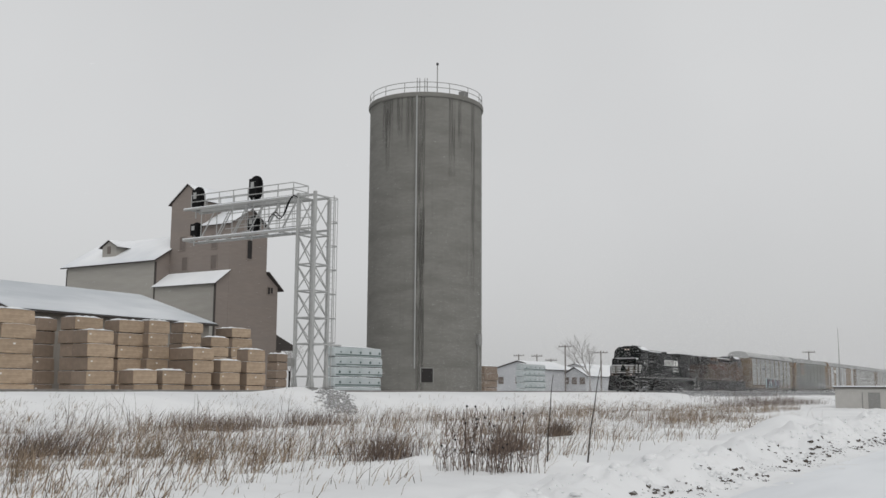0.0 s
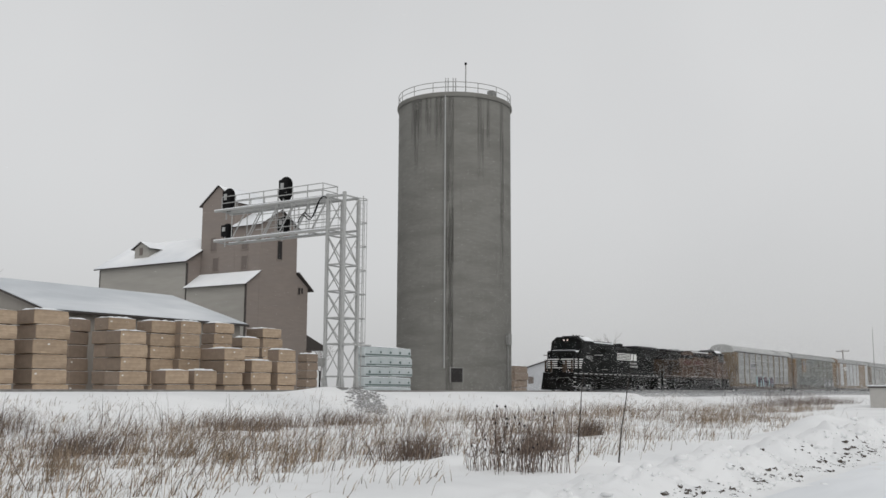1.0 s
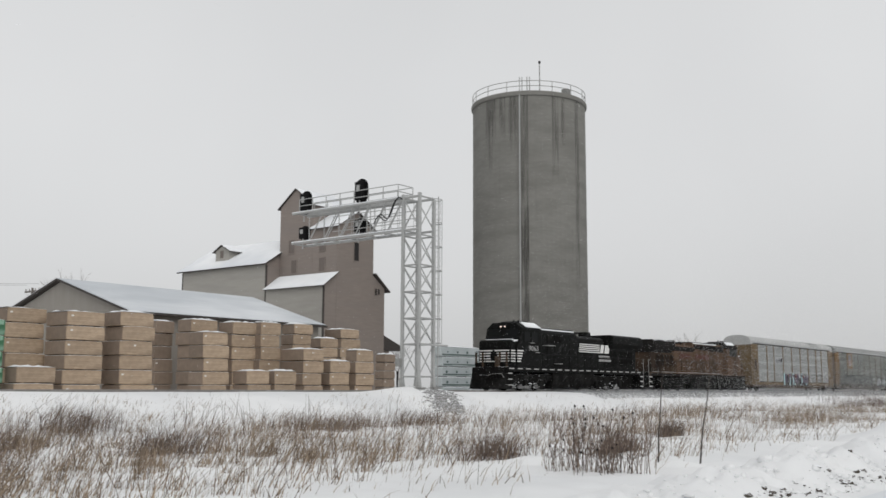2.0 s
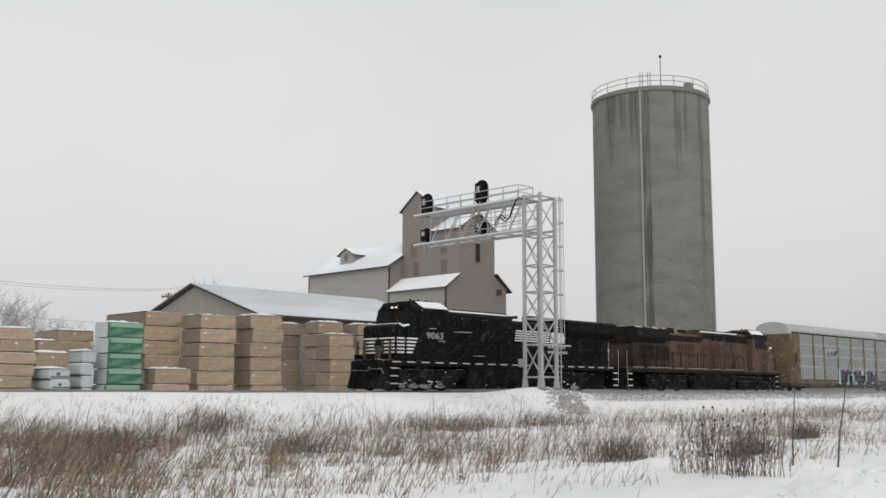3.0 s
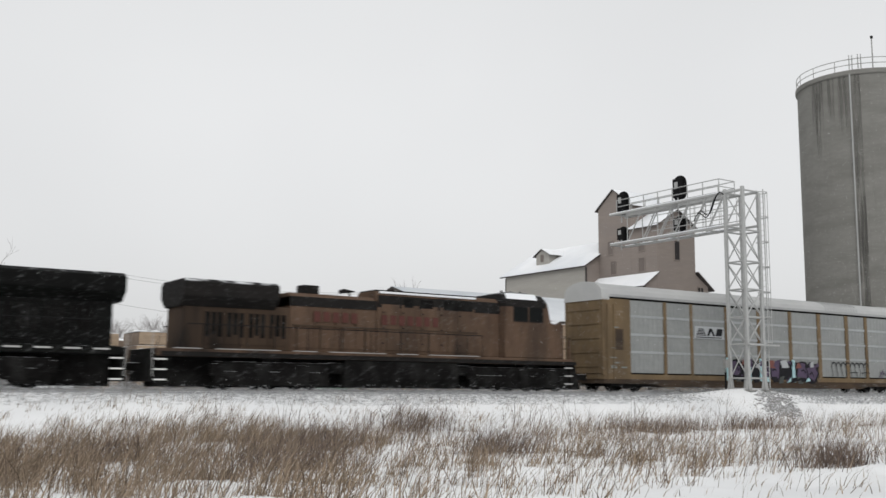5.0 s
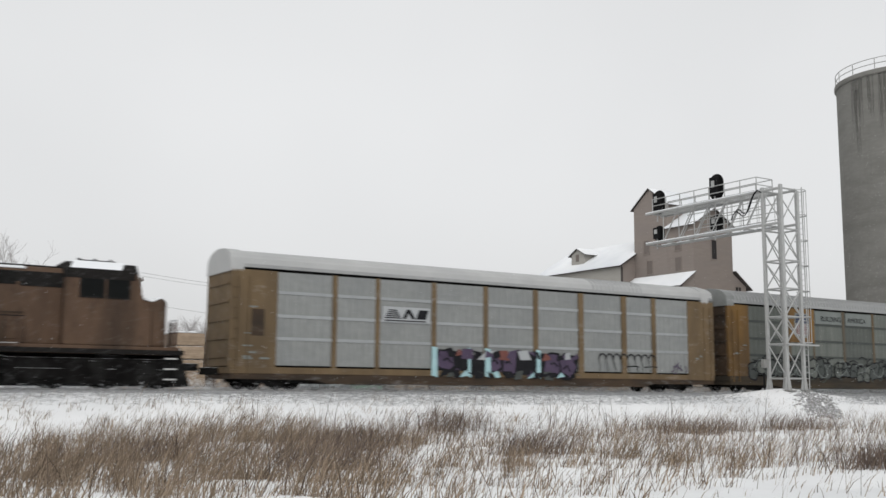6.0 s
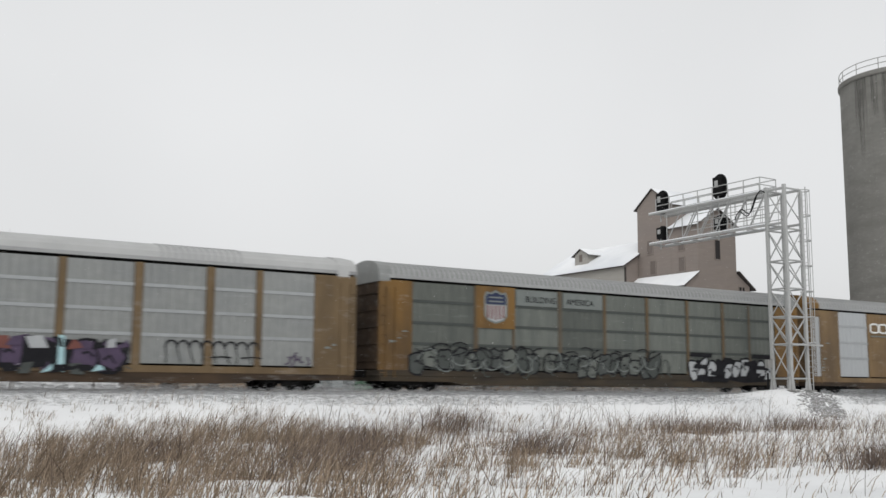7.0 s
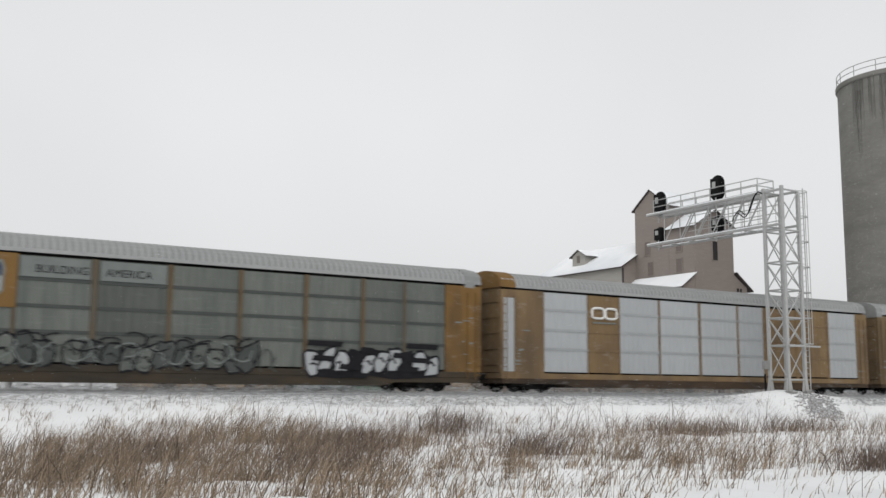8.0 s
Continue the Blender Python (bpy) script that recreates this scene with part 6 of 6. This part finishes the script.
def flakes(name, count, size, low, high, seed, label, sink=None, thin=1.0):
    """Loose snow in the air: small crossed flakes scattered through a box."""
    g = np.random.RandomState(seed)
    p = g.uniform(low, high, (count, 3))
    p[:, 0] = low[0] + (high[0] - low[0]) * g.random_sample(count) ** thin
    if sink:
        p[:, 2] = low[2] + g.exponential(sink, count)
    r = size * g.uniform(0.5, 1.4, (count, 1, 1))
    v = (p[:, None, :] + g.normal(0, 1, (count, 3, 3)) * r * 0.6).reshape(-1, 3)
    me = bpy.data.meshes.new(name)
    me.from_pydata(v.tolist(), [], np.arange(count * 3).reshape(-1, 3).tolist())
    me.materials.append(FLAKE)
    return tagged(new(name, me), label, "snowflakes", "", "stuff")


near_flakes = flakes("falling_snow", 80000, 0.0088, (-2, 9, -1), (150, 44, 40), 61, "snowflakes drifting down in the wind")
far_flakes = flakes("distant_falling_snow", 1550000, 0.0235, (76, 26, 0), (370, 50, 0), 62, "distant falling snow that dims what lies behind", 7.0, 0.75)
snow_dust = flakes("blowing_snow", 240000, 0.044, (4, 0.3, -0.1), (225, 3.2, 0), 63, "snow dust whirled up under the passing train", 0.24)
# The wake flakes are coloured dark to shade the bank beside the train.
wake = flakes("snow_wake", 260000, 0.041, (7, -6.3, 0.0), (225, -2.5, 0), 64, "snow dust down the bank, greyed to stand in for shade beside the train", 0.06)
wake.data.materials[0] = SHADE_DUST
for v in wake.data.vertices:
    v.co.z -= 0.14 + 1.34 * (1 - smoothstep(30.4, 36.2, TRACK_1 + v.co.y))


def seed_head_bush(x, y):
    z = ground_z(x, y)
    g = random.Random(21)
    t = thing("weed_bush", pose(x, y, z), "tall dead weed bush with dark seed heads", "bush")
    stems, heads = Shape(), Shape()
    for k in range(150):
        a, r = g.uniform(0, 2 * math.pi), 1.1 * g.random() ** 0.7
        h = 0.45 + 0.85 * g.random() ** 1.6
        bx, by = r * math.cos(a), r * math.sin(a)
        mx, my = bx + g.gauss(0.02, 0.08), by + g.gauss(0, 0.08)
        tx, ty = mx + g.gauss(0.05, 0.10), my + g.gauss(0, 0.10)
        stems.path([(bx, by, -0.05), (mx, my, h * 0.55), (tx, ty, h)], 0.0065, 3)
        for q in range(2):
            stems.path([(mx, my, h * 0.6), (mx + g.gauss(0.05, 0.14), my + g.gauss(0, 0.1), h * g.uniform(0.75, 0.95))], 0.004, 3)
        if k % 5 == 0:
            s = 0.03
            heads.add([(tx - s, ty, h), (tx + s, ty, h), (tx, ty - s, h), (tx, ty + s, h), (tx, ty, h + s * 1.3), (tx, ty, h - s)], [(0, 2, 4), (2, 1, 4), (1, 3, 4), (3, 0, 4), (2, 0, 5), (1, 2, 5), (3, 1, 5), (0, 3, 5)])
    tagged(part("stem_tangle", stems, WEED, t), kind="stuff")
    tagged(part("seed_head_tangle", heads, INK, t, "dark dried seed heads"), kind="stuff")


seed_head_bush(17.6, 9.8)


def sapling(x, y, h, lean):
    z = ground_z(x, y)
    t = thing("bare_sapling", pose(x, y, z), "thin bare sapling stem standing in the snow", "sapling", "saplings")
    pts = [(0.42 * lean * (k / 8) ** 1.3 + 0.02 * math.sin(k * 1.7), -0.9 * lean * (k / 8) ** 1.3, -0.1 + h * k / 8) for k in range(9)]
    s = Shape()
    for k, (a, b) in enumerate(zip(pts, pts[1:])):
        s.tube(a, b, 0.022 * (1 - k / 11), 0.022 * (1 - (k + 1) / 11), 5)
    part("stem", s, BARK, t)


sapling(20.2, 9.8, 2.0, 0.15)
sapling(20.9, 9.15, 2.35, 0.35)


def clods():
    g = random.Random(31)
    s = Shape()
    for k in range(1500):
        x, y = 9 + 34 * g.random() ** 1.1, g.gauss(5.25, 0.15) + 0.35 * (g.random() < 0.12)
        z = ground_z(x, y)
        r = 0.008 + 0.065 * g.random() ** 5
        lump(s, x, y, z, r, g)
    tagged(part("soil_clods", s, DIRT, None), "dark frozen soil clods in the ploughed snow ridge", "soil", "", "stuff")


clods()


def snow_chunks():
    g = random.Random(33)
    s = Shape()
    for k in range(1300):
        x, y = 8 + 34 * g.random() ** 1.05, g.gauss(5.9, 0.5)
        r = 0.015 + 0.10 * g.random() ** 5
        z = ground_z(x, y)
        lump(s, x, y, z, r, g)
    tagged(part("snow_chunks", s, SNOW, None, smooth=True), "broken snow lumps along the ploughed ridge", "snow", "", "stuff")


snow_chunks()


def rubble_heap():
    """Snowy rubble spilling down the bank below the signal tower."""
    g = random.Random(41)
    s = Shape()
    for k in range(4500):
        y = g.gauss(33.6, 0.75)
        q = g.gauss(0.35 * (34.2 - y), 0.42)
        if abs(q) > 1.3 or not 31.8 < y < 35.0 or noise.noise((q * 3, y * 1.2, 3.0)) < -0.45:
            continue
        x = y * (1.284 + 0.046 * q) + 0.25 * noise.noise((y * 2, 1, 1))
        z = ground_z(x, y) - 0.01
        r = 0.015 + 0.075 * g.random() ** 2.5
        lump(s, x, y, z, r, g)
    tagged(part("rubble", s, RUBBLE, None), "grey rubble under snow on the bank", "rubble", "", "stuff")


rubble_heap()


# ---------------------------------------------------------------- trees, poles, far buildings
def bare_tree(x, y, h, seed, material, label, spread=0.5, depth=5):
    g = random.Random(seed)
    t = thing("bare_tree", pose(x, y, YARD), label, "tree", "bare trees")
    trunk, crown = Shape(), Shape()

    def grow(p, d, length, r, level):
        if level > depth:
            return
        target = trunk if level == 0 else crown
        q = p
        for k in range(2):
            d2 = (d + Vector((g.gauss(0, 0.10), g.gauss(0, 0.10), g.gauss(0.03, 0.05)))).normalized()
            e = q + d2 * length / 2
            target.tube(q, e, r * (1 - 0.18 * k), r * (0.82 - 0.18 * k), 6 if level < 2 else 3)
            if level and k == 0 and level < depth:
                side = (d2 + Vector((g.gauss(0, 0.6), g.gauss(0, 0.6), g.gauss(0.1, 0.3)))).normalized()
                grow(e, side, length * 0.6, r * 0.5, level + 1)
            q, d = e, d2
        for k in range(3 if level < 3 else 2):
            a = g.uniform(0, 2 * math.pi)
            tilt = spread * g.uniform(0.6, 1.3)
            side = Vector((math.cos(a) * tilt, math.sin(a) * tilt, 0))
            grow(q, (d + side).normalized(), length * g.uniform(0.58, 0.82), r * 0.60, level + 1)
    grow(Vector((0, 0, -0.2)), Vector((0, 0, 1)), h * 0.30, h * 0.018, 0)
    part("trunk", trunk, material, t)
    part("crown", crown, material, t, "leafless branches and twigs")
    return t


def utility_pole(x, y, h, arms, material=POLEWOOD):
    t = thing("utility_pole", pose(x, y, YARD), "grey wooden utility pole with crossarm", "utility pole", "utility poles")
    part("pole", Shape().tube((0, 0, -0.3), (0, 0, h), 0.16, 0.11, 8), material, t)
    for k in range(arms):
        z = h - 0.4 - 0.9 * k
        arm = part("crossarm", Shape().box(-0.06, 0.06, -1.2, 1.2, z, z + 0.14), material, t)
        for d in (-1.1, -0.5, 0.5, 1.1):
            part("insulator", Shape().tube((0, d, z + 0.14), (0, d, z + 0.34), 0.05, n=6), material, arm)
    return t


def wire(a, b, sag):
    s = Shape()
    a, b = Vector(a), Vector(b)
    pts = [a.lerp(b, k / 16) - Vector((0, 0, sag * 4 * (k / 16) * (1 - k / 16))) for k in range(17)]
    s.path(pts, 0.013, 4)
    tagged(part("overhead_wire", s, TRIM, None), "thin dark overhead wire between poles", "wire", "overhead wires")


def bearing(a, d):
    return d * math.sin(radians(a)), d * math.cos(radians(a))


HAZED_TREE = "leafless tree with frosted twigs, hazy in falling snow"
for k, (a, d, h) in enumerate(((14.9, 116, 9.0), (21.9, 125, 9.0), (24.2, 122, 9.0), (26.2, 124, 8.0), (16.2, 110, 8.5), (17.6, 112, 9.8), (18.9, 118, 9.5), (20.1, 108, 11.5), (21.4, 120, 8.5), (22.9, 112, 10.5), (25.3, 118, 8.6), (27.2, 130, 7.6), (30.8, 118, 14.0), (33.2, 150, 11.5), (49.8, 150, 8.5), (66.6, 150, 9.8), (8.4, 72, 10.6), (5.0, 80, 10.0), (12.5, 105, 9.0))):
    bare_tree(*bearing(a, d), h, 50 + k, FARBARK, HAZED_TREE, 0.55, 6 if d < 125 else 5)
for a, d, h, arms in ((14.8, 92, 10.2, 1), (29.7, 98, 9.6, 1), (62.57, 210, 8.0, 1), (78.3, 210, 8.6, 1), (75.6, 260, 9.0, 1), (64.4, 190, 6.5, 1), (65.2, 170, 8.2, 1), (67.2, 170, 7.2, 1), (63.6, 200, 7.6, 1)):
    utility_pole(*bearing(a, d), h, arms)
p, q = bearing(14.8, 92), bearing(29.7, 98)
r0 = bearing(2.0, 90)
for dy in (-1.1, 1.1):
    wire((p[0], p[1] + dy, 10.1), (q[0], q[1] + dy, 9.5), 0.7)
    wire((r0[0], r0[1] + dy, 10.4), (p[0], p[1] + dy, 10.1), 0.8)
wire((r0[0], r0[1], 8.2), (p[0], p[1], 7.6), 0.8)
wire((p[0], p[1], 7.6), (q[0], q[1], 6.2), 0.6)


def far_house(x0, x1, y0, y1, eave, ridge, label):
    t = thing("far_building", pose(0, 0, 0), label, "building", "far buildings")
    ym = (y0 + y1) / 2
    wall = part("wall", Shape().prism([(y0, -0.6), (y1, -0.6), (y1, eave), (ym, ridge), (y0, eave)], "x", x0, x1), FARWALL, t)
    roof_sheet(t, ((x0 - 0.3, y0 - 0.4, eave - 0.1), (x1 + 0.3, y0 - 0.4, eave - 0.1), (x1 + 0.3, ym, ridge + 0.05), (x0 - 0.3, ym, ridge + 0.05)), 0.12)
    roof_sheet(t, ((x0 - 0.3, y1 + 0.4, eave - 0.1), (x1 + 0.3, y1 + 0.4, eave - 0.1), (x1 + 0.3, ym, ridge + 0.05), (x0 - 0.3, ym, ridge + 0.05)), 0.12)
    for k in range(3):
        u = y0 + (y1 - y0) * (k + 0.5) / 3
        part("window", Shape().box(x0 - 0.05, x0 - 0.002, u - 0.5, u + 0.5, 1.2, 2.4), WINDOW, t)
    return t


far_house(152, 166, 74, 84, 3.6, 5.0, "pale far-off yard building under snow")
far_house(160, 172, 70, 74.5, 2.6, 4.0, "low pale far-off shed under snow")
far_house(215, 240, 90, 104, 4.0, 6.2, "grey far-off storage building under snow")
lumber_stack(118.0, 60.5, 6.5, 1.2, 3.6, "white")
lumber_stack(104.0, 58.5, 3.2, 1.2, 3.0, "brown")


def trackside_hut(x, y):
    z = ground_z(x, y) - 0.1
    t = thing("equipment_hut", pose(x, y, z), "low pale equipment hut with snow on its flat roof", "hut")
    part("wall", Shape().box(0, 11, 0, 5.6, 0, 2.1), HUTWALL, t, bevel=0.02)
    part("roof", Shape().box(-0.15, 11.15, -0.15, 5.75, 2.1, 2.22), TRIM, t)
    part("roof_snow", Shape().box(-0.12, 11.12, -0.12, 5.72, 2.22, 2.36), ROOF_SNOW, t, "snow on the flat roof", 0.05)
    for u, w in ((1.4, 1.1), (3.0, 0.08)):
        part("door", Shape().box(-0.04, -0.002, u, u + w, 0.1, 1.7), GALV_DARK, t)
    part("door", Shape().box(2.6, 3.6, -0.04, -0.002, 0.1, 1.8), GALV_DARK, t)
    m = thing("radio_mast", pose(x + 5.0, y + 5.95, z), "thin grey radio mast behind the hut", "mast")
    part("mast_tube", Shape().tube((0, 0, 0), (0, 0, 4.2), 0.09, 0.07).tube((0, 0, 4.2), (0, 0, 8.4), 0.04, 0.02), GALV_DARK, m)


trackside_hut(107.0, 14.2)


# ---------------------------------------------------------------- what moves
def motions():
    for ob, x, r in WHEELS:
        walk(ob, [(k / 30, pose(x, 0, r, 0, -math.degrees(SPEED * k / 30 / r), 0)) for k in range(241)])
    walk(near_flakes, [(t, pose(-8.0 * t, 0.8 * t, -2.4 * t)) for t in (0.0, 4.0, 8.0)])
    walk(far_flakes, [(t, pose(-2.0 * t, 0.2 * t, -0.5 * t)) for t in (0.0, 4.0, 8.0)])
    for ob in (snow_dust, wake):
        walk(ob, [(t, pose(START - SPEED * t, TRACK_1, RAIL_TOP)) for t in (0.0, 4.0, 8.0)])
    for ob, x in TRAIN:
        walk(ob, [(t, pose(x - SPEED * t, TRACK_1, RAIL_TOP)) for t in (0.0, 2.0, 4.0, 6.0, 8.0)])


motions()
